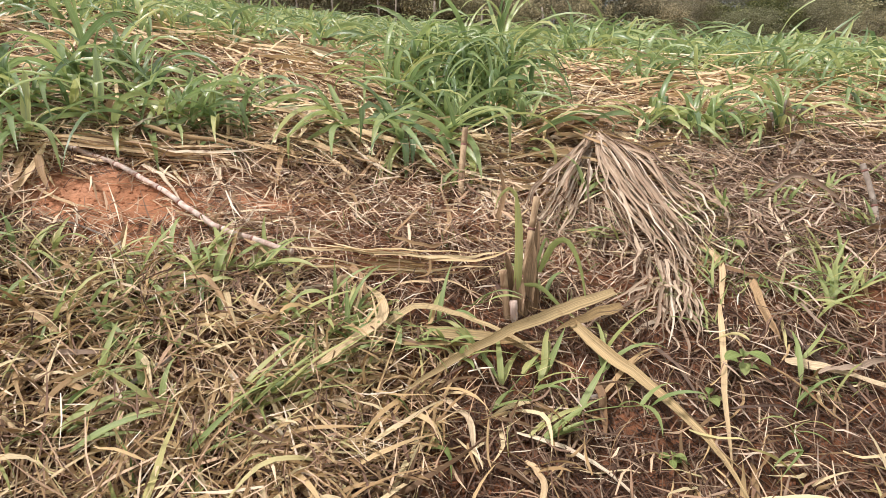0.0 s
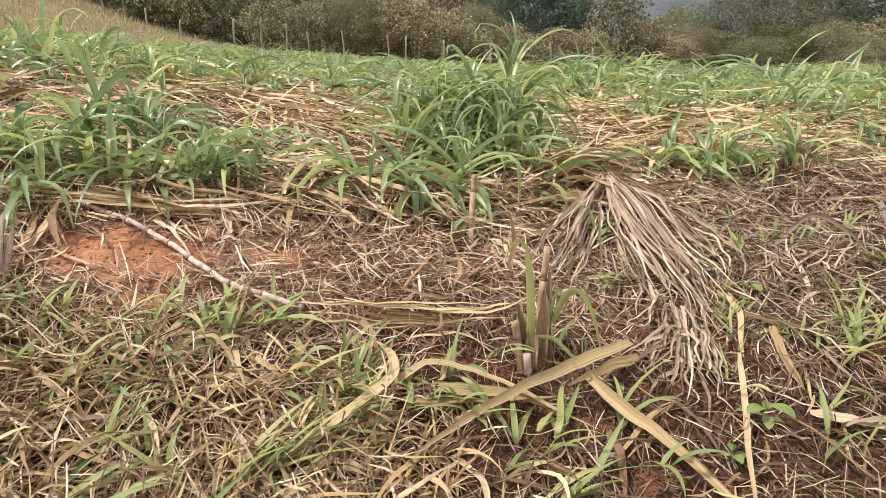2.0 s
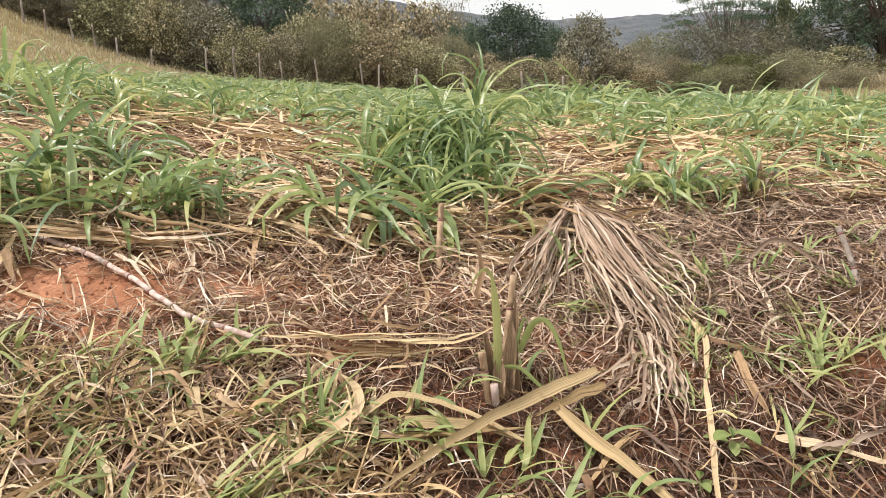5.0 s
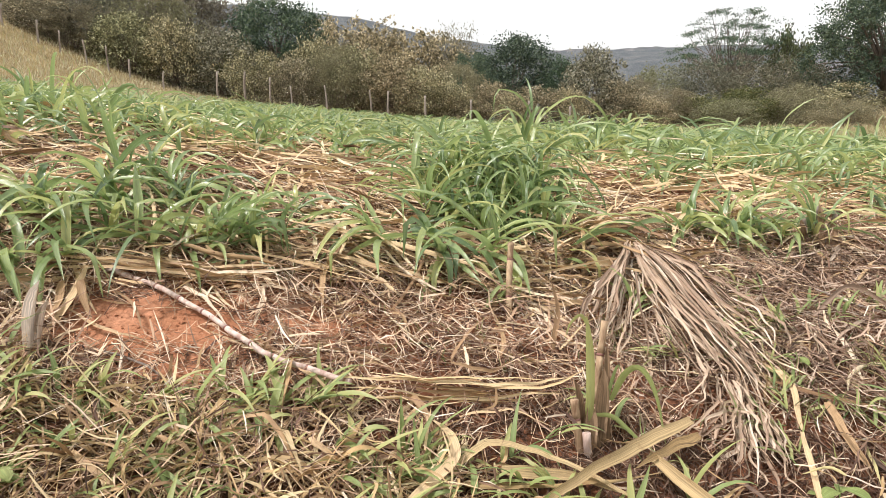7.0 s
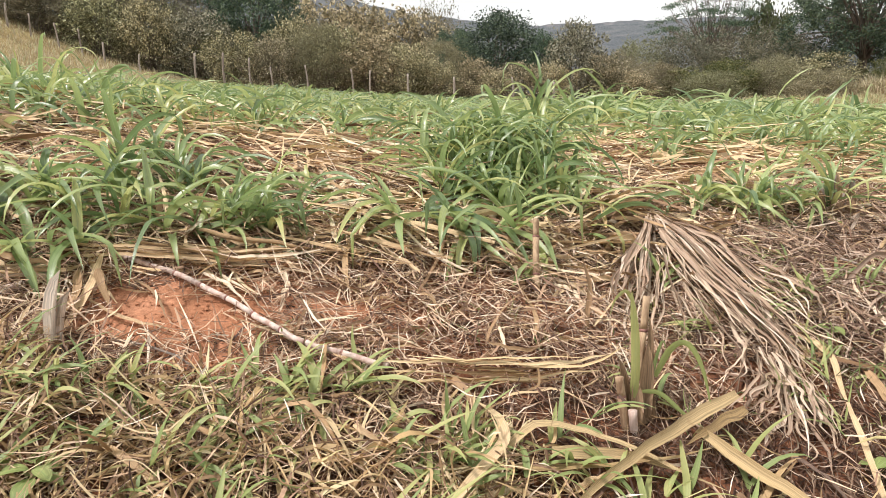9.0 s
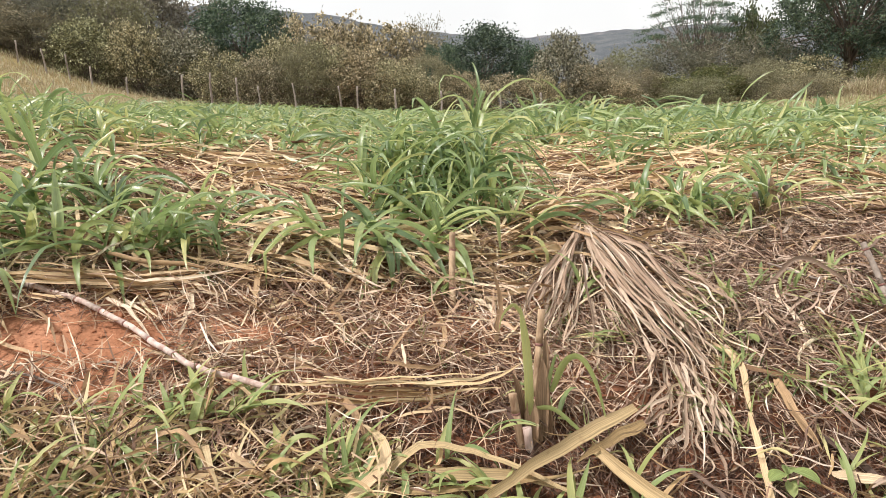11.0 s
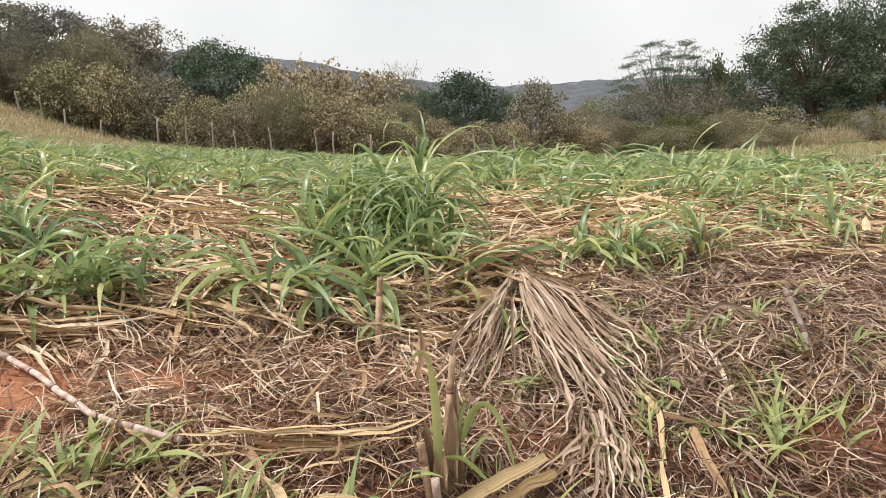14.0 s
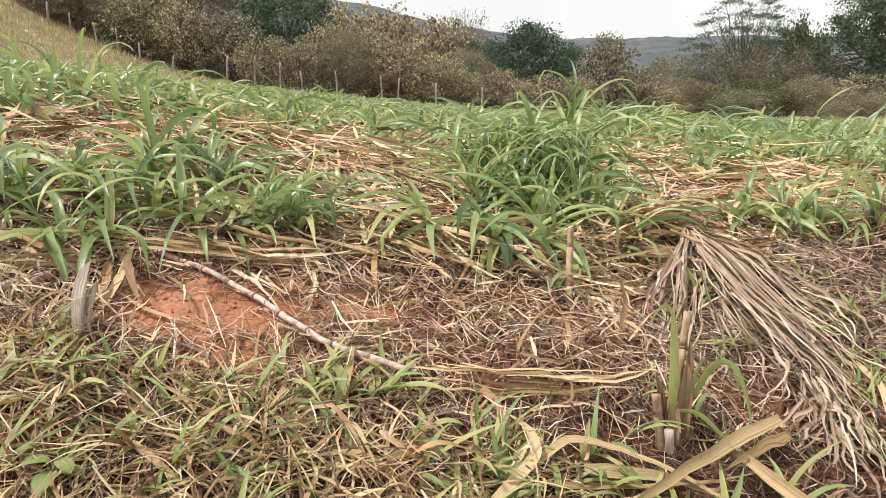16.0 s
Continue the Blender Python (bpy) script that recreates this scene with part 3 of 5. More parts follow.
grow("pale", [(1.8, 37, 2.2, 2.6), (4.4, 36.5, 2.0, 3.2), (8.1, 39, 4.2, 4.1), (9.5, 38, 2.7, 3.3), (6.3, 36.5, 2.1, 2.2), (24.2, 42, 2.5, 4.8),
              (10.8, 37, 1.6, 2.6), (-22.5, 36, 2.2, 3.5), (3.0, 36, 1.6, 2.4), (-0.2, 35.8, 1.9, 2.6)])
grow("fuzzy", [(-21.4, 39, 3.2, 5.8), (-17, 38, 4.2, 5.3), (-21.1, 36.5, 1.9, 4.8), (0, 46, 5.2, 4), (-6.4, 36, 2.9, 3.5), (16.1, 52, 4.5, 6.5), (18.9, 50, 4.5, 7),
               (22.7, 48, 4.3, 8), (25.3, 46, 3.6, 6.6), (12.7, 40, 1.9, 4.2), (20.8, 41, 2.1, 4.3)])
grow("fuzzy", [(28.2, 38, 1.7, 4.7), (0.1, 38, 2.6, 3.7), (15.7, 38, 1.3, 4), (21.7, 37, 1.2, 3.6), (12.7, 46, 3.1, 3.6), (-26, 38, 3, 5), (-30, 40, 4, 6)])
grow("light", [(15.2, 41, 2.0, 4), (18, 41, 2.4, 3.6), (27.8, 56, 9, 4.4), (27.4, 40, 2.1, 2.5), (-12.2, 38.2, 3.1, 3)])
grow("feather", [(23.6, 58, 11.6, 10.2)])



def tangle(x, y, height, width):
    """A mound of dead arching stems."""
    r = np.random.default_rng(31)
    e = thing("dead_bush", (x, y, float(ground_z(x, y))), "low tangled mound of dead tan stems on yellow grass", "shrub")
    m = 1500
    a, d = r.uniform(0, 6.28, m), 0.42 * width * r.uniform(0, 1, m) ** 0.6
    base = np.column_stack([d * np.cos(a), d * np.sin(a), r.uniform(0, 0.6, m) * height * (1 - (d / width / 0.5) ** 2)])
    v, f, uv = blades(base, a + r.normal(0, 1.2, m), np.radians(r.uniform(20, 80, m)), height * r.uniform(0.4, 0.9, m), 0.025, r.uniform(1, 3, m), seg=4, kind="grass", cross=2, kink=0.3)
    part_of("stem", mesh_of("stem", v, f, M_TURF, uv), e)


tangle(24.2, 36, 1.25, 3.8)

# ---------------------------------------------------------------- fence
fence = thing("fence", (0, 33.3, 0), "rough grey wooden posts with sagging wire along the field", "fence")
post_tops = []
for n, (x, h) in enumerate([(-26, 1.2), (-24.3, 1.2), (-22.6, 1.1), (-20.9, 1.15), (-19.9, 1.1), (-18.6, 1.2), (-17.5, 1.3), (-16.5, 1.0), (-14.8, 0.9), (-12.1, 1.46), (-10.7, 1.65),
                            (-9.45, 1.5), (-8.3, 1.15), (-6.6, 1.35), (-4.3, 1.3), (-3.5, 1.3), (-1.55, 1.25), (0.7, 1.2), (3.7, 1.35), (5.7, 1.15)]):
    z = float(ground_z(x, 33.3))
    lean = rng.uniform(-0.09, 0.09)
    pts = along([(x, 0, z - 0.1), (x + lean * 0.3 + rng.uniform(-0.04, 0.04), 0, z + h * 0.5), (x + lean, rng.uniform(-0.05, 0.05), z + h)], 7)
    v, f = tube(pts, np.linspace(0.054, 0.042, 7) * rng.uniform(0.8, 1.2), 9, 0.12)
    part_of("post", mesh_of("post", v, f, M_POST), fence)
    post_tops.append(pts)
for level in (0.35, 0.65, 0.92):
    for a, b in zip(post_tops[:-1], post_tops[1:]):
        p, q = along(a, 21)[int(20 * level)], along(b, 21)[int(20 * level)]
        m = (p + q) / 2 - (0, 0, rng.uniform(0.02, 0.08))
        v, f = tube(along([p, m, q], 7), np.full(7, 0.004), 4)
        part_of("wire", mesh_of("wire", v, f, M_WIRE), fence)

# ---------------------------------------------------------------- cane plants
def shoot(r, base, out_yaw, lean, leaves, size, width, open_to=60, stem=0.36, seg=9):
    """The leaves of one leaning shoot: they leave its stem in turn, rise, arch over and hang; some are folded."""
    out = []
    plane = out_yaw + r.normal(0, 0.6)
    axis = np.array([math.sin(lean) * math.cos(out_yaw), math.sin(lean) * math.sin(out_yaw), math.cos(lean)])
    tall = stem * size * r.uniform(0.7, 1.25)
    for n in range(leaves):
        f = n / max(1, leaves - 1)
        a = plane + math.pi * (n % 2) + r.normal(0, 0.5)
        open_out = radians(open_to - 0.66 * open_to * f) + r.uniform(-0.15, 0.15)
        d = axis * math.cos(open_out) + np.array([math.cos(a), math.sin(a), 0.0]) * math.sin(open_out)
        d /= np.linalg.norm(d)
        el = max(0.1, math.asin(d[2]))
        ln = 1.26 * size * r.uniform(0.7, 1.15) * (1 - 0.5 * abs(f - 0.45)) * (0.7 if f > 0.85 else 1.0)
        foot = np.array(base) + axis * (0.01 + tall * f ** 0.8)
        tip = r.uniform(-0.9, 0.5) if f > 0.85 else r.uniform(-1.45, -0.6)
        out.append(blades(foot, math.atan2(d[1], d[0]), el, ln, width * (0.6 if f > 0.85 else 1.0) * r.uniform(0.56, 0.88), el - tip, bend=r.normal(0, 0.4),
                          twist=r.normal(0, 0.9), fold=r.uniform(0.3, 0.8), seg=seg, curl=r.uniform(0.9, 1.7), kink=0.05,
                          snap=r.uniform(0.7, 1.8) if r.uniform() < 0.22 else 0.0, snap_at=r.uniform(0.35, 0.75)))
    return out


def cane_plant(seed, x, y, shoots, spread_r, leaves=7, size=0.45, width=0.034, label="", lean=(10, 45), open_to=60, group="young cane plants", stem=0.36):
    r = np.random.default_rng(seed)
    z = float(ground_z(x, y))
    e = thing("cane_plant", (x, y, z), label or "young green cane plant with arching strap leaves in straw", "plant", group)
    for n in range(shoots):
        a, d = r.uniform(0, 6.28), spread_r * r.uniform(0, 1) ** 0.5
        bx, by = d * math.cos(a), d * math.sin(a)
        bz = float(ground_z(x + bx, y + by)) - z
        for v, f, uv in shoot(r, (bx, by, bz - 0.01), a + r.normal(0, 0.6), radians(lean[0] + (lean[1] - lean[0]) * min(1, d / (spread_r + 0.02)) * r.uniform(0.5, 1.1)), leaves, size * r.uniform(0.8, 1.15), width, open_to, stem):
            part_of("leaf", mesh_of("leaf", v, f, M_LEAF, uv), e)
    return e


CLUMP = "dense bushy clump of green cane leaves"
cane_plant(3, 0.02, 3.42, 32, 0.38, 7, 0.50, 0.040, CLUMP, lean=(2, 34), open_to=52)
cane_plant(18, 0.08, 3.62, 16, 0.28, 7, 0.58, 0.040, CLUMP, lean=(0, 20), open_to=48)
cane_plant(4, 0.28, 3.80, 2, 0.05, 7, 0.56, 0.040, "tall upright cane shoot behind the clump", lean=(0, 5), open_to=44, stem=0.85)
cane_plant(26, 0.15, 3.72, 3, 0.10, 6, 0.48, 0.040, "tall upright cane shoot behind the clump", lean=(0, 8), open_to=46, stem=0.65)
cane_plant(5, -0.27, 2.84, 7, 0.18, 6, 0.54, 0.060, "low sprawling cane plant with wide drooping leaves", lean=(40, 68), open_to=66)
cane_plant(19, -0.06, 2.70, 4, 0.10, 6, 0.50, 0.062, "low sprawling cane plant with wide drooping leaves", lean=(30, 58), open_to=66)
cane_plant(6, 0.18, 2.98, 6, 0.22, 6, 0.44, 0.044, lean=(30, 62))
cane_plant(20, -0.20, 3.10, 5, 0.14, 7, 0.42, 0.042, lean=(5, 40))
cane_plant(7, -1.24, 2.52, 6, 0.12, 6, 0.43, 0.048, lean=(15, 62))
cane_plant(8, -1.76, 2.36, 7, 0.18, 6, 0.44, 0.052, lean=(35, 68))
cane_plant(9, -1.50, 2.64, 10, 0.26, 6, 0.44, 0.052, lean=(15, 60))
cane_plant(21, -1.70, 2.96, 7, 0.20, 6, 0.44, 0.050, lean=(5, 42))
cane_plant(10, -2.02, 2.60, 8, 0.26, 6, 0.40, 0.050, lean=(25, 64))
cane_plant(11, -1.00, 2.60, 4, 0.08, 6, 0.40, 0.046, lean=(25, 60))
cane_plant(22, -1.04, 2.90, 5, 0.12, 5, 0.36, 0.040, lean=(20, 55))
cane_plant(12, -2.3, 2.45, 5, 0.2, 6, 0.44, 0.045)
cane_plant(23, -2.45, 3.62, 10, 0.30, 5, 0.42, 0.046, lean=(20, 55))
cane_plant(24, -2.05, 4.05, 9, 0.30, 5, 0.42, 0.046, lean=(10, 45))
cane_plant(27, -1.45, 4.45, 7, 0.26, 5, 0.40, 0.046, lean=(15, 50))
cane_plant(28, -2.75, 4.10, 9, 0.30, 5, 0.44, 0.046, lean=(10, 50))
cane_plant(13, 1.27, 3.12, 7, 0.09, 6, 0.36, 0.050, "small pale green cane plant in straw", lean=(10, 60))
cane_plant(25, 1.03, 3.22, 5, 0.10, 6, 0.36, 0.046, "small pale green cane plant in straw", lean=(25, 62))
cane_plant(14, 1.46, 3.12, 5, 0.10, 6, 0.32, 0.036, "thin yellowing cane plant in straw", lean=(25, 62))
cane_plant(15, 2.50, 3.35, 8, 0.26, 6, 0.42, 0.042, lean=(15, 58))
cane_plant(16, 1.62, 3.00, 3, 0.03, 6, 0.40, 0.030, "thin sprout from an old cut stump", lean=(0, 12), open_to=34)
cane_plant(17, -2.9, 3.5, 6, 0.26, 6, 0.42, 0.045, lean=(20, 55))

for n, (x, y, s) in enumerate([(2.15, 4.3, 0.38), (1.15, 4.35, 0.34), (3.0, 4.2, 0.40), (1.9, 4.95, 0.38), (2.75, 5.0, 0.40), (3.4, 3.3, 0.42), (-0.75, 4.7, 0.34)]):
    cane_plant(120 + n, x, y, 6, 0.24, 5, s, 0.038, "thin yellow-green cane plant among straw", lean=(20, 60))

for n, (x, y) in enumerate([(1.75, 3.75), (2.3, 3.85), (1.6, 4.55), (2.55, 4.6), (3.1, 3.75), (0.8, 4.75), (3.5, 4.7)]):
    cane_plant(140 + n, x, y, 5, 0.2, 4, 0.36, 0.038, "thin yellow-green cane plant among straw", lean=(25, 62))

# the next rows: a few plants, copied
protos = []
for n in range(7):
    protos.append(cane_plant(60 + n, -3.4 - 0.45 * n, 4.35, 7, 0.26, 4, 0.37, 0.046, lean=(20, 62)))
r = np.random.default_rng(5)
row_y, copies = 4.53, 0
while row_y < 7.0:
    half = row_y * 0.80 + 0.8
    for x in np.arange(-half, half, 0.31):
        gap = 0.10 + 0.10 * ease(0.3, 2.5, x) * (1 - ease(6, 9, row_y))
        if r.uniform() < gap or (row_y < 5 and -1.0 < x < 1.7) or (5 < row_y < 5.6 and -0.4 < x < 1.9):
            continue
        px, py = x + r.uniform(-0.12, 0.12), row_y + r.uniform(-0.2, 0.2)
        s = r.uniform(0.8, 1.2) * (1 + 0.7 * float(ease(0.3, 1.5, px) * ease(5.4, 6.4, py)))
        copy_thing(protos[r.integers(0, 7)], Matrix.LocRotScale((px, py, float(ground_z(px, py))), Euler((0, 0, r.uniform(0, 6.28))), (s, s, s)))
        copies += 1
    row_y += 0.72


def field():
    """The plants further off, row after row to the fence."""
    r = np.random.default_rng(9)
    foot, size = [], []
    y = row_y
    while y < 33:
        half = y * 0.82 + 1
        for x in np.arange(-half, half, 0.34 + 0.007 * y):
            px, py = x + r.uniform(-0.15, 0.15), y + r.uniform(-0.25, 0.25)
            edge = -3.5 - 0.27 * (py - 4)
            if (px < edge - 1.5 and py > 20) or (py > 7.5 and px > 1.4 + 0.47 * py + r.uniform(-0.5, 0.5)):
                continue
            foot.append((px, py)), size.append(r.uniform(0.65, 1.3) * (1 + 0.8 * float(ease(0.0, 2.0, px) * (1 - ease(9, 14, py)))))
        y += 0.75
    foot, size = np.array(foot), np.array(size)
    k = np.repeat(np.arange(len(foot)), np.where(foot[:, 1] > 17, 15, 22))
    n = len(k)
    b = foot[k] + r.normal(0, 0.12, (n, 2))
    base = np.column_stack([b, ground_z(b[:, 0], b[:, 1])])
    f = r.uniform(0, 1, n)
    tall = (r.uniform(0, 1, len(foot)) < 0.22)[k]
    rise = np.radians(10 + 62 * f ** np.where(tall, 0.7, 1.4))
    return blades(base, r.uniform(0, 6.28, n), rise, 0.46 * size[k] * np.where(tall, 1.25, 1) * r.uniform(0.7, 1.15, n), 0.056 * r.uniform(0.7, 1.1, n),
                  rise + r.uniform(0.4, 1.3, n), bend=r.uniform(-0.6, 0.6, n), twist=r.uniform(-0.8, 0.8, n), seg=5, cross=2, curl=1.2)


v, f, uv = field()
stuff("cane_field", mesh_of("cane_field", v, f, M_FIELD, uv), "rows of young green cane reaching to the fence", "crop")

# tall shoots that stand above the rows
for n, (x, y, s) in enumerate([(3.15, 7.3, 0.62), (3.75, 7.5, 0.56), (-3.2, 4.5, 0.5), (1.9, 7.0, 0.45), (-0.35, 6.2, 0.45), (5.3, 8.3, 0.6), (2.2, 8.4, 0.5), (4.4, 6.6, 0.5)]):
    cane_plant(90 + n, x, y, 4, 0.14, 6, s * 0.85, 0.042, "taller cane plant above the rows", lean=(2, 18), open_to=50, stem=0.55)

# ---------------------------------------------------------------- bare patches in the straw
BARE = [(-1.13, 1.95, 0.30, 0.13), (-0.99, 1.75, 0.13, 0.05), (-0.68, 2.10, 0.14, 0.055), (-0.98, 2.34, 0.16, 0.05), (0.42, 2.35, 0.13, 0.06), (0.60, 1.24, 0.16, 0.07), (0.12, 1.62, 0.14, 0.05), (-0.40, 1.55, 0.10, 0.04),
        (2.0, 1.95, 0.2, 0.06), (0.30, 1.42, 0.18, 0.05), (-1.30, 1.84, 0.14, 0.06), (-1.34, 1.95, 0.12, 0.08)]


def covered(x, y):
    d = np.ones_like(x)
    for cx, cy, a, b in BARE:
        q = ((x - cx) / a) ** 2 + ((y - cy) / b) ** 2
        d = d * (1 - 0.9 * np.exp(-q ** 2))
    return d * (1 - 0.15 * ease(0.5, 1.0, x) * (1 - ease(2.2, 2.7, y))) * (0.75 + 0.35 * np.sin(4.3 * x + 2 * np.sin(3 * y)) * np.sin(5.2 * y + 1.7 * np.sin(2.9 * x)))


def under_fan(x, y):
    """1 where the fan of leaves covers the straw."""
    u = np.clip((2.9 - y) / 1.3, 0, 1)
    mid, half = 0.69 + 0.02 * u, 0.08 + 0.85 * u * (1.3 - u)
    return (1 - ease(0.8, 1.15, np.abs(x - mid) / half)) * (1 - ease(2.85, 2.95, y)) * ease(1.5, 1.62, y)


LAID = np.array([(-1.46, 2.23), (-1.04, 2.04), (-0.70, 1.80), (-0.52, 1.72), (-0.20, 1.72), (0.12, 1.77), (0.28, 1.80)])


def under_cane(x, y):
    """1 close to the fallen cane and the bundle of leaves at its end."""
    d = np.full(np.shape(x), 9.0)
    for (ax, ay), (bx, by) in zip(LAID[:-1], LAID[1:]):
        ux, uy = bx - ax, by - ay
        t = np.clip(((x - ax) * ux + (y - ay) * uy) / (ux * ux + uy * uy), 0, 1)
        d = np.minimum(d, np.hypot(x - ax - t * ux, y + 0.02 - ay - t * uy))
    return 1 - ease(0.035, 0.075, d)


def scatter(n, x0, x1, y0, y1, cover=True):
    x, y = rng.uniform(x0, x1, n) + rng.normal(0, 0.25, n), rng.uniform(y0, y1, n) + rng.normal(0, 0.12, n)
    if cover:
        k = rng.uniform(0, 1, n) < covered(x, y)
        x, y = x[k], y[k]
    return x, y


# under-layer of straw, coloured dark for the shade in the gaps above it
x, y = scatter(60000, -2.9, 3.2, 0.75, 4.2)
k = rng.uniform(0, 1, len(x)) < 3 * covered(x, y) ** 2
x, y = x[k], y[k]
x, y = np.append(x, rng.uniform(-2.2, 2.6, 24000)), np.append(y, rng.uniform(0.75, 1.7, 24000))
n = len(x)
far = lambda m: (rng.normal(0, 3.6, m), 1.6 + rng.normal(0, 1.3, m))
ox, oy = far(42000)
k = (np.abs(ox) > 2.4) | (oy < 0.9)
ox, oy = ox[k], oy[k]
m = len(ox)
outer = strewn(ox, oy, rng.uniform(0, 6.28, m), rng.uniform(0.06, 0.2, m), rng.uniform(0.012, 0.03, m), rng.normal(0, 0.6, m), rng.uniform(0.001, 0.01, m), 0.003, rng.normal(0, 0.06, m), rng.normal(0, 0.35, m), seg=1)
v, f, uv = strewn(x, y, rng.uniform(0, 6.28, n), rng.uniform(0.03, 0.09, n), rng.uniform(0.006, 0.014, n), rng.normal(0, 0.6, n), rng.uniform(0.001, 0.008, n), 0.003,
                  rng.normal(0, 0.06, n), rng.normal(0, 0.35, n), seg=1)
v, f, uv = joined([(v, f, uv), outer])
stuff("rotting_straw", mesh_of("rotting_straw", v, f, M_GAPSTRAW, uv), "dark straw on the earth, gap shade in its colour", "straw")

# fine straw
x, y = scatter(84000, -2.7, 3.0, 0.75, 3.7)
k = rng.uniform(0, 1, len(x)) > np.maximum(0.9 * (1 - ease(1.5, 1.9, y)) * ease(-0.35, 0.2, x), 0.75 * ease(0.7, 1.1, x) * (1 - ease(2.6, 3.1, y)))
x, y = x[k], y[k]
n = len(x)
ln = rng.gamma(2.6, 0.032, n) + 0.02
piece = [strewn(x, y, rng.uniform(0, 6.28, n), ln, 0.0022 + rng.gamma(1.5, 0.0015, n), rng.normal(0, 0.45, n), 0.004 + rng.gamma(1.6, 0.020, n) * (1 - 0.7 * under_fan(x, y)) * (1 - 0.8 * under_cane(x, y)), 0.003,
                rng.normal(0, 0.3, n), rng.normal(0, 0.7, n), seg=2)]
x, y = scatter(26000, -5.0, 5.5, 3.7, 7.5)
n = len(x)
piece.append(strewn(x, y, rng.normal(0, 0.9, n), rng.gamma(3.0, 0.04, n) + 0.03, rng.uniform(0.005, 0.012, n), rng.normal(0, 0.5, n), rng.gamma(1.6, 0.01, n), 0.006,
                    rng.normal(0, 0.12, n), rng.normal(0, 0.5, n), seg=1))
ox, oy = rng.uniform(-8, 8, 46000), rng.uniform(-4, 4.2, 46000)
k = (ox < -2.6) | (ox > 2.9) | (oy < 0.8)
ox, oy = ox[k], oy[k]
n = len(ox)
piece.append(strewn(ox, oy, rng.uniform(0, 6.28, n), rng.gamma(3.0, 0.05, n) + 0.05, rng.uniform(0.008, 0.02, n), rng.normal(0, 0.6, n), rng.gamma(1.6, 0.01, n), 0.006,
                    rng.normal(0, 0.1, n), rng.normal(0, 0.5, n), seg=1))
v, f, uv = joined(piece)
stuff("straw_litter", mesh_of("straw_litter", v, f, M_LITTER, uv), "fine dry broken straw scattered on red earth", "straw")

# darker brown straw at the foot of the bank
x, y = scatter(30000, -2.5, 3.0, 0.75, 3.0)
k = rng.uniform(0, 1, len(x)) < (0.3 + 0.7 * ease(-0.4, 0.2, x)) * np.maximum(1 - ease(1.6, 2.0, y), 0.9 * ease(0.8, 1.2, x))
x, y = x[k], y[k]
n = len(x)
v, f, uv = strewn(x, y, rng.uniform(0, 6.28, n), rng.gamma(3.0, 0.026, n) + 0.015, rng.uniform(0.002, 0.0055, n), rng.normal(0, 0.7, n), 0.003 + rng.gamma(1.8, 0.008, n), 0.004,
                  rng.normal(0, 0.16, n), rng.normal(0, 0.5, n), seg=3)
stuff("damp_straw", mesh_of("damp_straw", v, f, M_DARKSTRAW, uv), "brown straw at the foot of the bank", "straw")

# grey straw of the bank beside the fan
x, y = scatter(30000, 0.35, 3.0, 1.1, 3.2)
k = rng.uniform(0, 1, len(x)) < 0.12 + 0.88 * ease(1.6, 2.1, y)
x, y = x[k], y[k]
n = len(x)
v, f, uv = strewn(x, y, rng.uniform(0, 6.28, n), rng.gamma(3.0, 0.03, n) + 0.02, rng.uniform(0.0025, 0.0075, n), rng.normal(0, 0.9, n), 0.004 + rng.gamma(1.6, 0.018, n) * (1 - 0.7 * under_fan(x, y)), 0.004,
                  rng.normal(0, 0.22, n), rng.normal(0, 0.5, n), seg=3)
stuff("grey_straw", mesh_of("grey_straw", v, f, M_GREYSTRAW, uv), "dense grey-brown broken straw on the bank", "straw")

# long straw between the rows
wide = np.random.default_rng(77)
x, y = scatter(19000, -5.2, 5.8, 2.4, 6.6)
k = y > 2.4 + 0.55 * ease(0.8, 1.3, x) + rng.normal(0, 0.08, len(x))
x, y = x[k], y[k]
n = len(x)
piece = [strewn(x, y, np.where(rng.uniform(0, 1, n) < 0.35 + 0.3 * ease(3.2, 4.2, y), rng.normal(0, 0.35, n) + 0.35 * np.sin(1.7 * x + 2 * y), rng.uniform(0, 3.14, n)), rng.gamma(3, 0.075, n) + 0.08, rng.uniform(0.007, 0.023, n) * (1 + 0.7 * (wide.uniform(0, 1, n) < 0.2)), rng.normal(0, 0.3, n),
                0.008 + rng.gamma(1.7, 0.024, n), 0.004, rng.normal(0, 0.16, n), rng.normal(0, 0.5, n), seg=4, cross=3, fold=rng.uniform(-1.1, 0.6, n))]
x, y = scatter(1500, -2.8, 3.2, 1.9, 3.3)
n = len(x)
piece.append(strewn(x, y, rng.normal(0, 0.8, n), rng.uniform(0.12, 0.4, n), rng.uniform(0.006, 0.016, n), rng.normal(0, 0.7, n),
                    0.006 + rng.gamma(2, 0.008, n), 0.01, rng.normal(0, 0.1, n), rng.normal(0, 0.5, n), seg=6, cross=3, fold=rng.uniform(-1.0, 0.6, n)))
v, f, uv = joined(piece)
stuff("straw_mat", mesh_of("straw_mat", v, f, M_MAT, uv), "mat of long dry cane leaves between the rows", "straw")

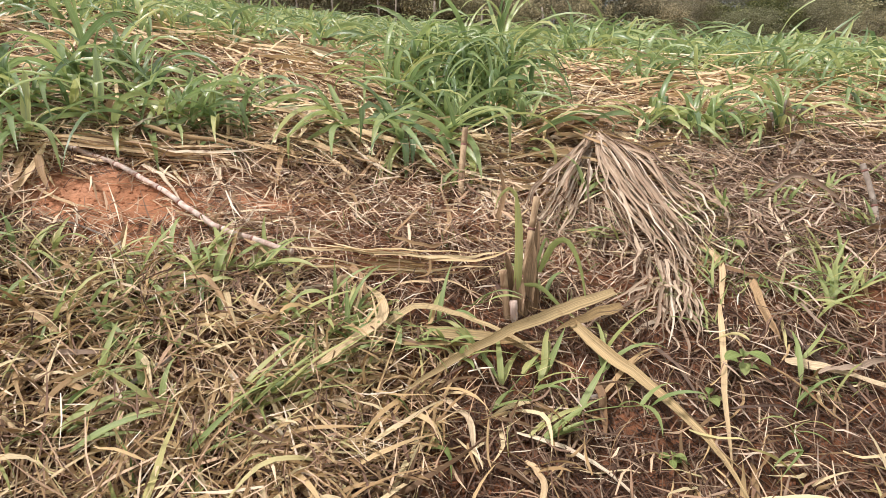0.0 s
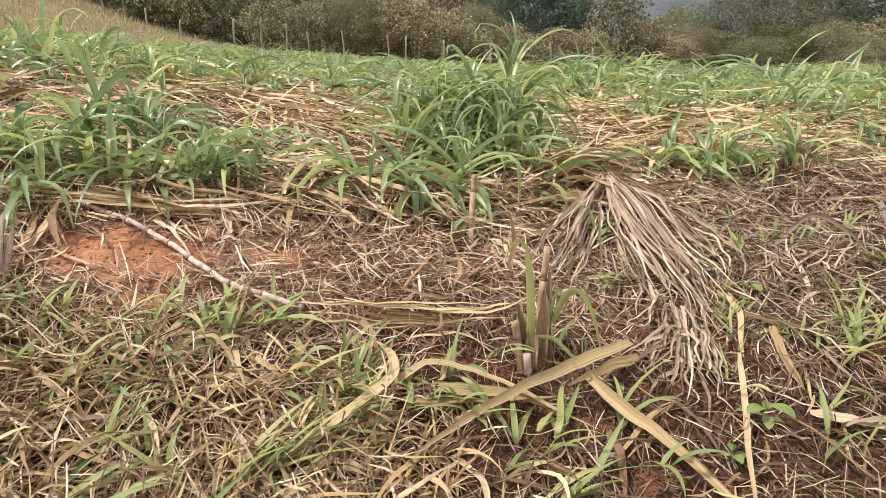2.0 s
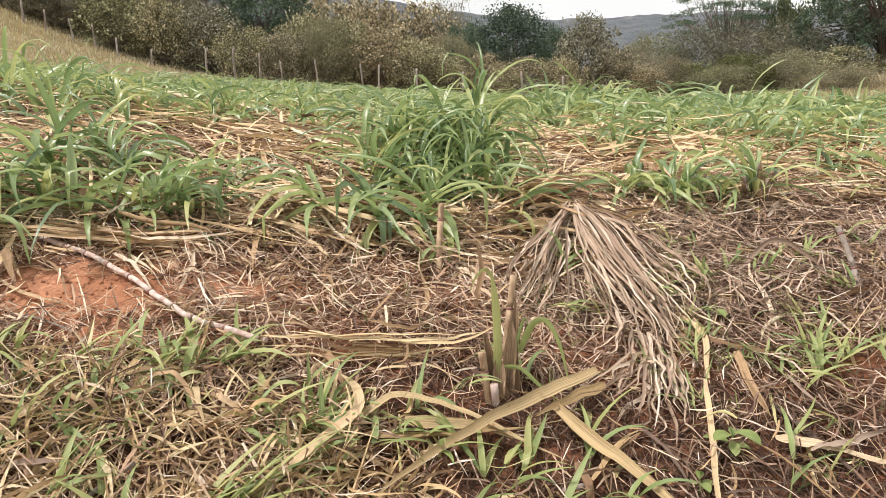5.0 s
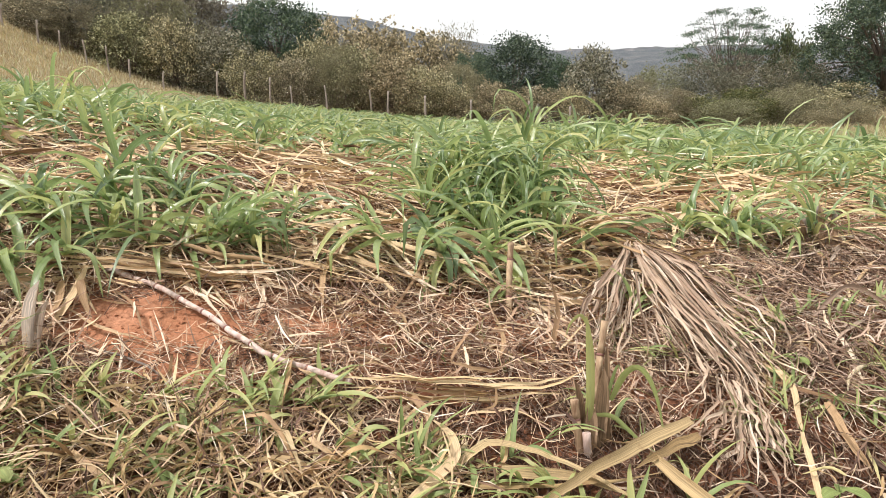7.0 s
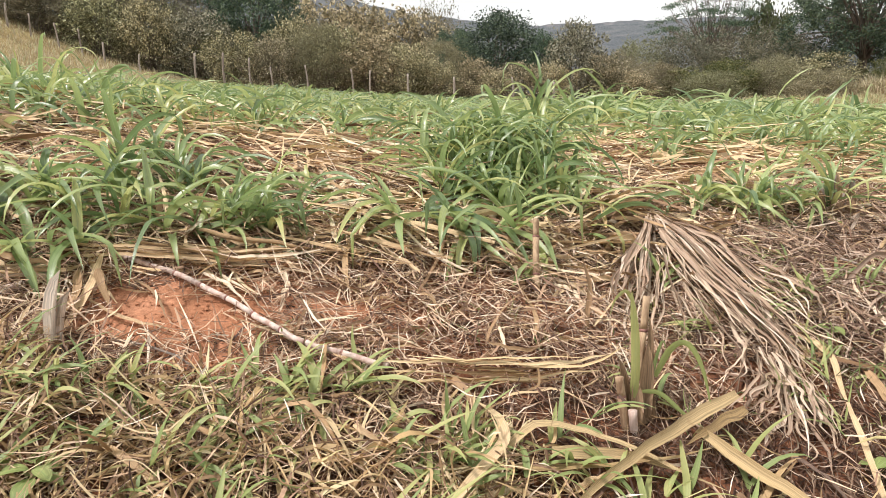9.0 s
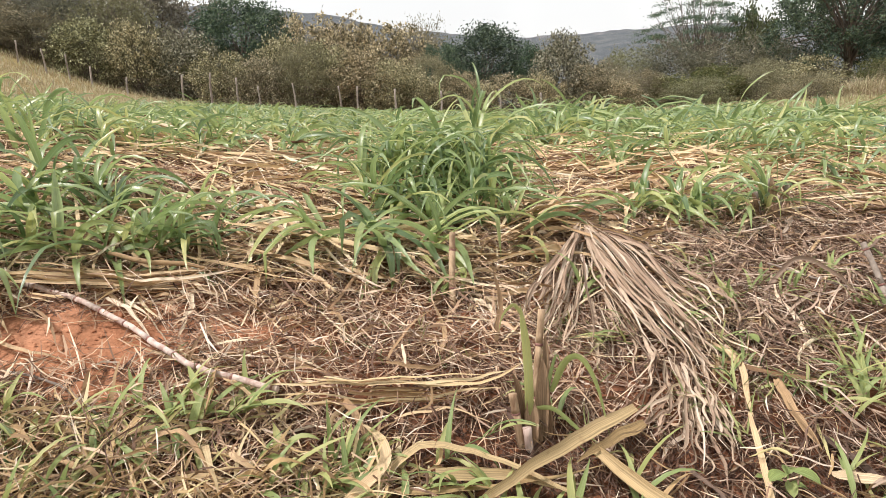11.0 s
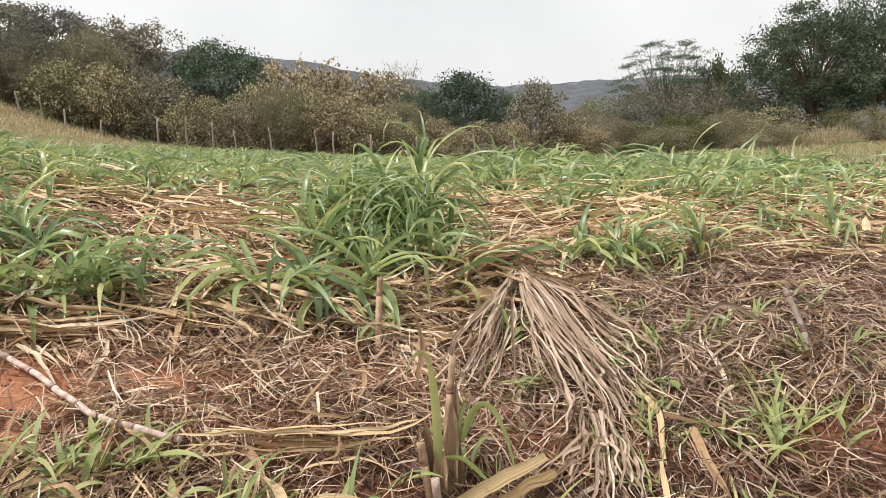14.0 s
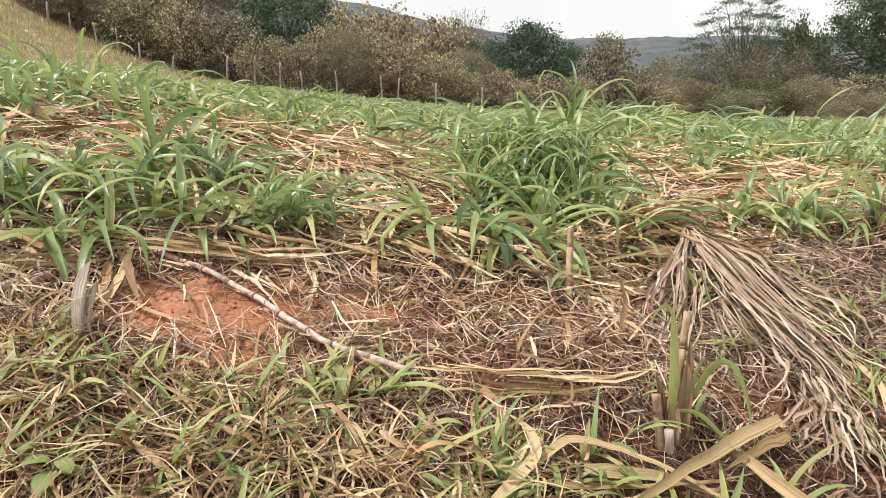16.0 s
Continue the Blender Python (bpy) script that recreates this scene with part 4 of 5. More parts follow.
# crumbs of earth on the bare patches
def crumbs():
    x, y = np.concatenate([rng.normal(cx, a * 0.6, (int(3200 * a * b), 1)) for cx, cy, a, b in BARE]), np.concatenate([rng.normal(cy, b * 0.6, (int(3200 * a * b), 1)) for cx, cy, a, b in BARE])
    n = len(x)
    size = 0.002 + rng.gamma(1.3, 0.003, (n, 1))
    ball = np.array([(1, 0, 0), (0, 1, 0), (-1, 0, 0), (0, -1, 0), (0, 0, 0.8), (0, 0, -0.8)])
    v = ball[None] * rng.uniform(0.6, 1.3, (n, 6, 1)) * size[..., None] + np.concatenate([x, y, ground_z(x, y) + 0.3 * size], 1)[:, None]
    tri = np.array([(0, 1, 4), (1, 2, 4), (2, 3, 4), (3, 0, 4), (1, 0, 5), (2, 1, 5), (3, 2, 5), (0, 3, 5)])
    f = (np.arange(n)[:, None, None] * 6 + tri).reshape(-1, 3)
    return mesh_of("earth_crumbs", v.reshape(-1, 3), f, M_SOIL, smooth=False)


stuff("earth_crumbs", crumbs(), "small crumbs of red earth on bare ground", "earth")

# dry grass of the bank
def tufts(n, x0, x1, y0, y1, per, size, width, elev, material, name, label, keep=None, seg=6, kind="grass", droop=(0.8, 2.6), kink=0.16):
    cx, cy = scatter(n, x0, x1, y0, y1)
    if keep is not None:
        k = rng.uniform(0, 1, len(cx)) < keep(cx, cy)
        cx, cy = cx[k], cy[k]
    k = np.repeat(np.arange(len(cx)), per)
    m = len(k)
    bx, by = cx[k] + rng.normal(0, 0.022, m), cy[k] + rng.normal(0, 0.022, m)
    base = np.column_stack([bx, by, ground_z(bx, by) + rng.uniform(0, 0.025, m)])
    return blades(base, rng.uniform(0, 6.28, m), np.radians(rng.uniform(*elev, m)), rng.uniform(*size, m), rng.uniform(*width, m), rng.uniform(*droop, m),
                  bend=rng.normal(0, 0.7, m), twist=rng.normal(0, 1.2, m), fold=0.3, seg=seg, kind=kind, cross=2, kink=kink)


bank_left = lambda x, y: (1 - under_cane(x, y)) * (1 - ease(1.36, 1.66, y + 0.08 * x)) * (0.12 + 0.88 * (1 - ease(-0.3, 0.15, x)))
bank_all = lambda x, y: 0.35 * (1 - ease(1.9, 2.6, y)) * ease(0.7, 1.2, x) + 0.05
v, f, uv = joined([tufts(900, -2.2, 1.9, 0.75, 1.9, 6, (0.06, 0.21), (0.006, 0.015), (-5, 50), M_DRYGRASS, "", "", bank_left, droop=(0.2, 1.4), kink=0.12),
                   tufts(560, -2.2, 1.6, 0.75, 1.85, 4, (0.12, 0.30), (0.010, 0.022), (0, 45), M_DRYGRASS, "", "", bank_left, seg=8, droop=(0.4, 1.5), kink=0.07),
                   tufts(900, -1.9, 2.6, 0.9, 2.6, 4, (0.05, 0.16), (0.003, 0.008), (0, 50), M_DRYGRASS, "", "", bank_all, droop=(0.3, 1.8), kink=0.3)])
x, y = scatter(7000, -2.2, 1.7, 0.75, 1.75)
k = rng.uniform(0, 1, len(x)) < np.maximum(bank_left(x, y), 0.1 * (1 - ease(1.5, 1.8, y)))
x, y = x[k], y[k]
n = len(x)
lying = strewn(x, y, rng.uniform(0, 6.28, n), rng.gamma(4, 0.021, n) + 0.04, rng.uniform(0.003, 0.0095, n), rng.normal(0, 0.7, n), 0.012 + rng.gamma(2.2, 0.014, n), 0.010,
               rng.normal(0, 0.28, n), rng.normal(0, 0.6, n), seg=6, cross=3, fold=rng.uniform(-0.9, 0.9, n))
v, f, uv = joined([(v, f, uv), lying])
stuff("dry_grass", mesh_of("dry_grass", v, f, M_DRYGRASS, uv), "withered tan grass matted on the bank", "grass")
v, f, uv = joined([tufts(140, -2.1, 1.2, 0.75, 1.75, 5, (0.07, 0.19), (0.007, 0.016), (10, 65), M_GRASS, "", "", bank_left),
                   tufts(260, 0.4, 2.5, 0.9, 2.9, 6, (0.06, 0.16), (0.004, 0.009), (15, 70), M_GRASS, "", "", bank_all),
                   tufts(120, -1.2, 1.3, 1.6, 2.6, 5, (0.04, 0.11), (0.003, 0.006), (20, 75), M_GRASS, "", "")])
stuff("green_grass", mesh_of("green_grass", v, f, M_GRASS, uv), "green grass blades growing through dry straw", "grass")


def turf():
    x, y = scatter(26000, -32, 30, 9, 40, False)
    k = ((x < -3.6 - 0.27 * (y - 4)) & (y > 18)) | (y > 33.6)
    x, y = x[k], y[k]
    hx, hy = scatter(28000, -32, -6, 15, 40, False)
    k = hx < -3.2 - 0.27 * (hy - 4)
    x, y = np.append(x, hx[k]), np.append(y, hy[k])
    m = len(x)
    return blades(np.column_stack([x, y, ground_z(x, y)]), rng.uniform(0, 6.28, m), np.radians(rng.uniform(40, 88, m)), rng.uniform(0.12, 0.36, m), rng.uniform(0.02, 0.045, m),
                  rng.uniform(0.2, 1.2, m), seg=2, kind="grass", cross=2)


def meadow():
    """Yellow-green grass on the open side of the field."""
    m = 19000
    y = 7.5 + 26 * rng.uniform(0, 1, m) ** 1.5
    x = 1.2 + 0.47 * y + rng.uniform(0, 1, m) * (1.5 + 0.45 * y)
    return blades(np.column_stack([x, y, ground_z(x, y)]), rng.uniform(0, 6.28, m), np.radians(rng.uniform(40, 88, m)), rng.uniform(0.12, 0.36, m), rng.uniform(0.02, 0.045, m),
                  rng.uniform(0.2, 1.2, m), seg=2, kind="grass", cross=2)


v, f, uv = turf()
stuff("dry_turf", mesh_of("dry_turf", v, f, M_TURF, uv), "yellowed rough grass along the field's edge", "grass")
v, f, uv = meadow()
stuff("meadow_grass", mesh_of("meadow_grass", v, f, M_MEADOW, uv), "yellow-green rough grass beside the field", "grass")

# ---------------------------------------------------------------- cane stalk, stumps
def stalk(name, points, radius, label, category, joint=0.1, cut=True, group="", material=None):
    """A cane stalk of internodes with darker swollen nodes; points of x, y and height over the ground."""
    q = along(points, 60)
    p = np.column_stack([q[:, :2], ground_z(q[:, 0], q[:, 1]) + q[:, 2]])
    foot = p[0].copy()
    e = thing(name, foot, label, category, group)
    p = p - foot
    run = np.concatenate([[0], np.cumsum(np.linalg.norm(np.diff(p, axis=0), axis=1))])
    at = lambda s: np.array([np.interp(s, run, p[:, k]) for k in range(3)])
    s = 0.0
    while s < run[-1] - 0.02:
        t = min(run[-1], s + joint * rng.uniform(0.85, 1.15))
        pts = np.array([at(u) for u in np.linspace(s + 0.003, t - 0.003, 5)])
        v, f = tube(pts, radius * np.array([1.02, 0.98, 0.97, 0.98, 1.02]) * rng.uniform(0.95, 1.04), 10, 0.03)
        part_of("internode", mesh_of("internode", v, f, material or M_CANE), e)
        if t < run[-1]:
            pts = np.array([at(u) for u in np.linspace(t - 0.004, t + 0.004, 4)])
            v, f = tube(pts, radius * np.array([1.03, 1.09, 1.09, 1.03]), 10, 0.03)
            part_of("node", mesh_of("node", v, f, M_NODE), e, "dark ring of the cane")
        s = t
    return e


stalk("fallen_cane", [(-1.46, 2.23, 0.02), (-1.25, 2.16, 0.022), (-1.04, 2.04, 0.028), (-0.86, 1.91, 0.042), (-0.70, 1.80, 0.058), (-0.46, 1.712, 0.072)], 0.0098, "fallen bleached cane stalk with purple nodes lying on straw", "cane stalk", 0.125)
stalk("cane_stump", [(0.066, 2.25, -0.02), (0.072, 2.33, 0.12), (0.085, 2.41, 0.25)], 0.0125, "dry upright cane stump with dark rings", "stump", 0.135, group="cut cane stumps", material=M_STUB)
stalk("cane_stump", [(0.262, 1.63, -0.02), (0.285, 1.70, 0.16), (0.312, 1.75, 0.325)], 0.011, "dry split cane stump beside a green shoot", "stump", 0.16, group="cut cane stumps", material=M_STUB)
stalk("cane_stump", [(0.225, 1.615, -0.02), (0.205, 1.64, 0.15)], 0.012, "short dry cane stump beside a green shoot", "stump", 0.12, group="cut cane stumps", material=M_STUB)
stalk("cane_stump", [(0.245, 1.60, -0.02), (0.238, 1.61, 0.07)], 0.012, "short cut cane stump with a pale sawn end", "stump", 0.1, group="cut cane stumps")
stalk("cane_stump", [(1.66, 2.18, -0.02), (1.65, 2.25, 0.10), (1.625, 2.32, 0.20)], 0.0115, "grey weathered stump leaning out of straw", "stump", 0.13, group="cut cane stumps", material=M_GREYWOOD)
stalk("cane_stump", [(-1.46, 1.735, -0.02), (-1.44, 1.75, 0.13), (-1.425, 1.765, 0.20)], 0.013, "thick cane stump wrapped in a grey sheath", "stump", 0.14, group="cut cane stumps", material=M_STUB)
for dx, dy, hh, lean in ((-0.035, 0.0, 0.16, -0.02), (0.0, 0.02, 0.21, 0.01), (0.03, -0.01, 0.13, 0.03), (0.055, 0.015, 0.17, 0.05)):
    stalk("cane_stump", [(1.61 + dx, 2.98 + dy, -0.02), (1.61 + dx + lean, 3.00 + dy, hh)], 0.012, "old brown cut stalk under a thin sprout", "stump", 0.15, group="cut cane stumps", material=M_GREYWOOD)
stalk("cane_piece", [(-1.80, 1.80, 0.025), (-1.66, 1.98, 0.03)], 0.014, "short cut piece of grey cane on straw", "cane stalk", 0.11)
stalk("dead_stick", [(1.36, 2.50, 0.05), (1.48, 2.38, 0.035), (1.70, 2.22, 0.03)], 0.0045, "thin bent dead stick on straw", "stick", 0.3, material=M_GREYWOOD)
stalk("dead_stick", [(-1.30, 1.79, 0.012), (-1.10, 1.74, 0.02), (-0.88, 1.60, 0.02)], 0.004, "thin curved dead twig on bare earth", "stick", 0.4, material=M_GREYWOOD)
stalk("dead_stick", [(0.39, 1.30, 0.012), (0.43, 1.31, 0.02), (0.47, 1.33, 0.015)], 0.008, "stub of dead root on earth", "stick", 0.3, material=M_GREYWOOD)
stalk("dead_stick", [(-0.80, 1.12, 0.015), (-0.68, 1.27, 0.03)], 0.007, "grey dead stick in dry grass", "stick", 0.4, material=M_GREYWOOD)


def sheath(x, y, height, width, yaw, label, material=None):
    """A curled dead leaf sheath that stands by a stump."""
    z = float(ground_z(x, y))
    e = thing("leaf_sheath", (x, y, z), label, "dry leaf", "dry leaf sheaths")
    for k in range(2):
        v, f, uv = blades((0.012 * k, 0, -0.01), yaw + 0.5 * k, radians(84 - 9 * k), height * (1 - 0.25 * k), width, 0.25, twist=0.5 - k, fold=0.9, seg=7, kind="strip")
        part_of("leaf", mesh_of("leaf", v, f, material or M_GREYLEAF, uv), e)


sheath(-1.43, 1.72, 0.25, 0.056, 0.7, "grey papery leaf sheath round a stump", M_PAPER)
for x, y, high, wide, yaw in ((0.285, 1.65, 0.24, 0.040, 1.2), (0.225, 1.65, 0.20, 0.036, 1.9), (0.25, 1.63, 0.15, 0.042, 1.5), (0.30, 1.67, 0.30, 0.026, 1.3)):
    sheath(x, y, high, wide, yaw, "brown split leaf sheath by a cane stump", M_STUBLEAF)
for x, y, high, wide, yaw in ((1.55, 2.97, 0.18, 0.055, 2.3), (1.60, 2.95, 0.15, 0.06, 1.6), (1.67, 2.97, 0.17, 0.06, 0.9), (1.63, 2.99, 0.24, 0.04, 1.4)):
    sheath(x, y, high, wide, yaw, "brown split leaf sheath by an old stump", M_STUBLEAF)

# ---------------------------------------------------------------- named dry leaves
def dry_leaf(points, width, label="dry tan cane leaf lying on straw", roll=0.0, fold=0.4, turn=0.0, parent=None, kind="strip", material=None, crumple=None):
    v, f, uv = draped(points, width, fold, roll, kind, turn=turn, crumple=crumple or (0.34 if width > 0.02 else 0.5))
    foot = v[0].copy() if parent is None else np.zeros(3)
    me = mesh_of("leaf" if parent else "dry_leaf", v - foot, f, material or M_DRYLEAF, uv)
    if parent:
        return part_of("leaf", me, parent)
    ob = new("dry_leaf", me)
    ob.location = foot
    return tagged(ob, label, "dry leaf", "dry leaves on the ground")


W, WIDE = M_WIDELEAF, "wide creased straw-yellow cane leaf lying across others"
dry_leaf([(0.55, 1.64, 0.09), (0.39, 1.54, 0.10), (0.27, 1.45, 0.11), (0.06, 1.31, 0.10), (-0.10, 1.19, 0.07)], 0.040, WIDE, -0.45, 0.4, material=W, kind="leaf")
dry_leaf([(0.57, 1.62, 0.06), (0.45, 1.55, 0.08), (0.34, 1.47, 0.08)], 0.034, WIDE, -0.5, 0.3, material=W, kind="leaf")
dry_leaf([(-0.16, 1.45, 0.05), (-0.06, 1.50, 0.08), (0.08, 1.49, 0.08), (0.24, 1.43, 0.07), (0.42, 1.36, 0.05)], 0.030, WIDE, 0.3, 0.5, material=W, kind="leaf")
dry_leaf([(-0.02, 1.46, 0.05), (0.14, 1.45, 0.055), (0.34, 1.42, 0.05)], 0.036, WIDE, 0.2, 0.3, material=W, kind="leaf")
dry_leaf([(-0.12, 1.40, 0.06), (0.05, 1.40, 0.06), (0.30, 1.45, 0.06), (0.46, 1.51, 0.05)], 0.04, "wide brown cane leaf under others", 0.1, 0.3, material=W, kind="leaf")
dry_leaf([(0.40, 1.54, 0.07), (0.51, 1.39, 0.07), (0.58, 1.30, 0.07), (0.69, 1.15, 0.06), (0.76, 0.98, 0.05)], 0.038, WIDE, 0.35, 0.7, material=W, kind="leaf")
dry_leaf([(0.44, 1.52, 0.05), (0.55, 1.37, 0.05), (0.64, 1.24, 0.05), (0.78, 1.05, 0.05)], 0.028, WIDE, -0.2, 0.5, material=W, kind="leaf")
dry_leaf([(0.87, 1.63, 0.06), (0.82, 1.44, 0.05), (0.77, 1.25, 0.05), (0.73, 1.08, 0.04)], 0.017, "thin long dry leaf standing out of straw", 0.2)
dry_leaf([(-0.21, 1.57, 0.09), (-0.155, 1.50, 0.10), (-0.15, 1.44, 0.09), (-0.24, 1.32, 0.09), (-0.38, 1.17, 0.07)], 0.030, "curled pale cane leaf on dry grass", -0.4, 0.4, 0.8)
dry_leaf([(-0.26, 1.61, 0.02), (-0.21, 1.48, 0.04), (-0.20, 1.36, 0.03)], 0.018, "curled pale cane leaf on dry grass", 0.2)
dry_leaf([(-0.655, 1.79, 0.07), (-0.65, 1.71, 0.07), (-0.64, 1.58, 0.05)], 0.022, "short pale leaf hanging from the cane", 0.3, 0.4)
dry_leaf([(-0.63, 1.77, 0.06), (-0.55, 1.70, 0.06), (-0.47, 1.61, 0.04)], 0.026, "short tan leaf beside the cane", 0.2, 0.4)
dry_leaf([(-0.47, 1.60, 0.02), (-0.44, 1.67, 0.02), (-0.36, 1.75, 0.02)], 0.014)
dry_leaf([(-1.47, 2.13, 0.07), (-1.43, 1.95, 0.05), (-1.42, 1.75, 0.03), (-1.40, 1.58, 0.02)], 0.034, "broad yellow leaf hanging beside a stump", 0.3, 0.5)
dry_leaf([(-1.52, 2.05, 0.06), (-1.46, 1.88, 0.05), (-1.50, 1.68, 0.02)], 0.028, "broad yellow leaf hanging beside a stump", 0.3, 0.5)
dry_leaf([(-1.425, 2.01, 0.09), (-1.40, 1.97, 0.05), (-1.35, 1.91, 0.015)], 0.03, "small pale pointed leaf on bare earth", 0.3, 0.7, kind="leaf")
dry_leaf([(-1.44, 1.93, 0.03), (-1.30, 1.87, 0.02), (-1.12, 1.84, 0.012)], 0.014, "thin yellow leaf on bare earth")
dry_leaf([(-1.15, 2.18, 0.02), (-1.04, 2.09, 0.03), (-0.92, 1.97, 0.03)], 0.019)
dry_leaf([(-1.10, 2.19, 0.02), (-0.99, 2.08, 0.03), (-0.85, 1.94, 0.03)], 0.014)
dry_leaf([(-0.87, 2.23, 0.03), (-0.855, 2.13, 0.04), (-0.845, 1.99, 0.02)], 0.017)
dry_leaf([(-0.53, 2.06, 0.02), (-0.61, 1.95, 0.02), (-0.70, 1.83, 0.02)], 0.012)
dry_leaf([(1.03, 1.79, 0.04), (1.01, 1.67, 0.04), (1.03, 1.54, 0.02)], 0.026, "grey curled dead leaf on straw", 0.4, 0.6, 1.0)
dry_leaf([(1.0, 1.45, 0.04), (1.12, 1.42, 0.04), (1.32, 1.36, 0.03)], 0.03, "grey-tan dead leaf on dry grass", 0.3, 0.5)
dry_leaf([(0.92, 1.89, 0.03), (1.05, 1.82, 0.04), (1.28, 1.74, 0.03)], 0.022)
dry_leaf([(1.24, 2.28, 0.02), (1.27, 2.12, 0.04), (1.23, 1.92, 0.02)], 0.016)
dry_leaf([(1.40, 2.12, 0.02), (1.52, 2.02, 0.03), (1.47, 1.85, 0.02)], 0.018)
dry_leaf([(1.18, 2.22, 0.05), (1.16, 2.12, 0.04), (1.13, 1.97, 0.02)], 0.018, "pale leaf hanging over straw", 0.3)
dry_leaf([(-0.15, 1.39, 0.03), (-0.03, 1.30, 0.03), (0.09, 1.16, 0.02)], 0.024)
dry_leaf([(-0.37, 1.16, 0.03), (-0.34, 1.02, 0.03), (-0.36, 0.92, 0.02)], 0.022)
dry_leaf([(0.44, 1.37, 0.04), (0.46, 1.29, 0.03), (0.45, 1.18, 0.02)], 0.022, "pale narrow leaf hanging over earth", 0.3)
dry_leaf([(0.22, 1.17, 0.03), (0.40, 1.10, 0.03), (0.52, 0.98, 0.02)], 0.024)
dry_leaf([(0.92, 2.05, 0.02), (0.95, 1.86, 0.04), (0.90, 1.66, 0.02)], 0.02)
dry_leaf([(1.62, 2.75, 0.02), (1.9, 2.72, 0.03), (2.3, 2.78, 0.02)], 0.02)
dry_leaf([(1.7, 2.95, 0.03), (2.05, 2.98, 0.04), (2.6, 2.9, 0.03)], 0.03)
dry_leaf([(-0.02, 2.35, 0.02), (0.14, 2.46, 0.05), (0.32, 2.62, 0.03)], 0.022, roll=0.3)
dry_leaf([(0.12, 2.22, 0.02), (0.26, 2.3, 0.05), (0.46, 2.32, 0.03)], 0.02, roll=0.3)
dry_leaf([(0.20, 2.02, 0.03), (0.22, 2.1, 0.12), (0.21, 2.18, 0.22)], 0.02, "straw-yellow leaf standing beside a shoot", 0.4)
dry_leaf([(0.10, 2.72, 0.03), (0.30, 2.80, 0.06), (0.55, 2.86, 0.04)], 0.03, roll=0.3)


dry_leaf([(1.06, 1.60, 0.02), (1.10, 1.48, 0.03), (1.18, 1.33, 0.02)], 0.02, "grey dead leaf in dark straw", material=M_DULLLEAF)
dry_leaf([(0.63, 1.52, 0.02), (0.68, 1.40, 0.04), (0.72, 1.30, 0.02)], 0.014, "narrow dead leaf in dark straw", material=M_DULLLEAF)
dry_leaf([(-0.98, 1.46, 0.05), (-0.90, 1.42, 0.06), (-0.80, 1.40, 0.04)], 0.018)
dry_leaf([(-0.55, 1.50, 0.03), (-0.42, 1.46, 0.05), (-0.30, 1.50, 0.03)], 0.016)
dry_leaf([(-0.13, 1.66, 0.03), (0.0, 1.70, 0.04), (0.16, 1.68, 0.02)], 0.012)
dry_leaf([(-0.30, 1.72, 0.02), (-0.24, 1.66, 0.06), (-0.20, 1.58, 0.03)], 0.022, roll=0.5)
dry_leaf([(0.02, 1.28, 0.02), (0.10, 1.20, 0.04), (0.13, 1.08, 0.02)], 0.018)
dry_leaf([(0.24, 1.10, 0.02), (0.27, 1.02, 0.05), (0.26, 0.93, 0.02)], 0.016)
dry_leaf([(-1.05, 1.10, 0.03), (-0.96, 1.20, 0.05), (-0.84, 1.26, 0.03)], 0.022, "grey flat dead stalk in dry grass", material=M_DULLLEAF)


def heap(name, n, line, width_range, spread_across, lift, label, category="dry leaves", material=None):
    """A sheaf of dry leaves along one line."""
    e = thing(name, (0, 0, 0), label, category)
    base = along(line, 13)
    for k in range(n):
        i, j = rng.integers(0, 6), rng.integers(8, 14)
        p = base[i:j:2].copy()
        off = rng.normal(0, spread_across) + np.linspace(-1, 1, len(p)) * rng.normal(0, spread_across)
        p[:, 1] += off
        p[:, :2] += rng.normal(0, 0.007, (len(p), 2))
        p[:, 2] = 0.3 * p[:, 2] + lift * rng.uniform(0.2, 1.3) + np.abs(rng.normal(0, 0.008, len(p)))
        dry_leaf(p, rng.uniform(*width_range), parent=e, roll=rng.normal(0.25, 0.5), turn=rng.normal(0, 0.6), crumple=0.35, fold=rng.uniform(0.2, 1.0), material=material)
    return e


heap("leaf_bundle", 20, [(-0.56, 1.725, 0.06), (-0.38, 1.715, 0.06), (-0.20, 1.72, 0.06), (-0.03, 1.745, 0.06), (0.12, 1.77, 0.08), (0.28, 1.80, 0.16)], (0.005, 0.012), 0.007, 0.056, "bundle of straw-yellow cane leaves lying along the ground", material=M_PALELEAF)
heap("leaf_bundle", 22, [(-1.66, 2.22, 0.05), (-1.31, 2.24, 0.05), (-1.12, 2.24, 0.05), (-0.92, 2.28, 0.05), (-0.62, 2.44, 0.04)], (0.008, 0.019), 0.024, 0.055, "bundle of tan cane leaves lying under the plants")
heap("leaf_bundle", 5, [(-1.02, 2.25, 0.03), (-0.88, 2.26, 0.04), (-0.70, 2.25, 0.03)], (0.014, 0.024), 0.014, 0.02, "small bundle of yellow leaves on earth")
heap("leaf_bundle", 24, [(0.30, 2.72, 0.04), (0.50, 2.90, 0.07), (0.72, 2.99, 0.09), (1.05, 3.06, 0.06)], (0.012, 0.028), 0.035, 0.08, "dry cane leaves lying over the head of a fan")
heap("leaf_bundle", 20, [(1.78, 3.08, 0.04), (2.2, 3.04, 0.05), (2.7, 2.98, 0.04)], (0.008, 0.019), 0.05, 0.04, "greenish tan leaves lying beside an old stump")
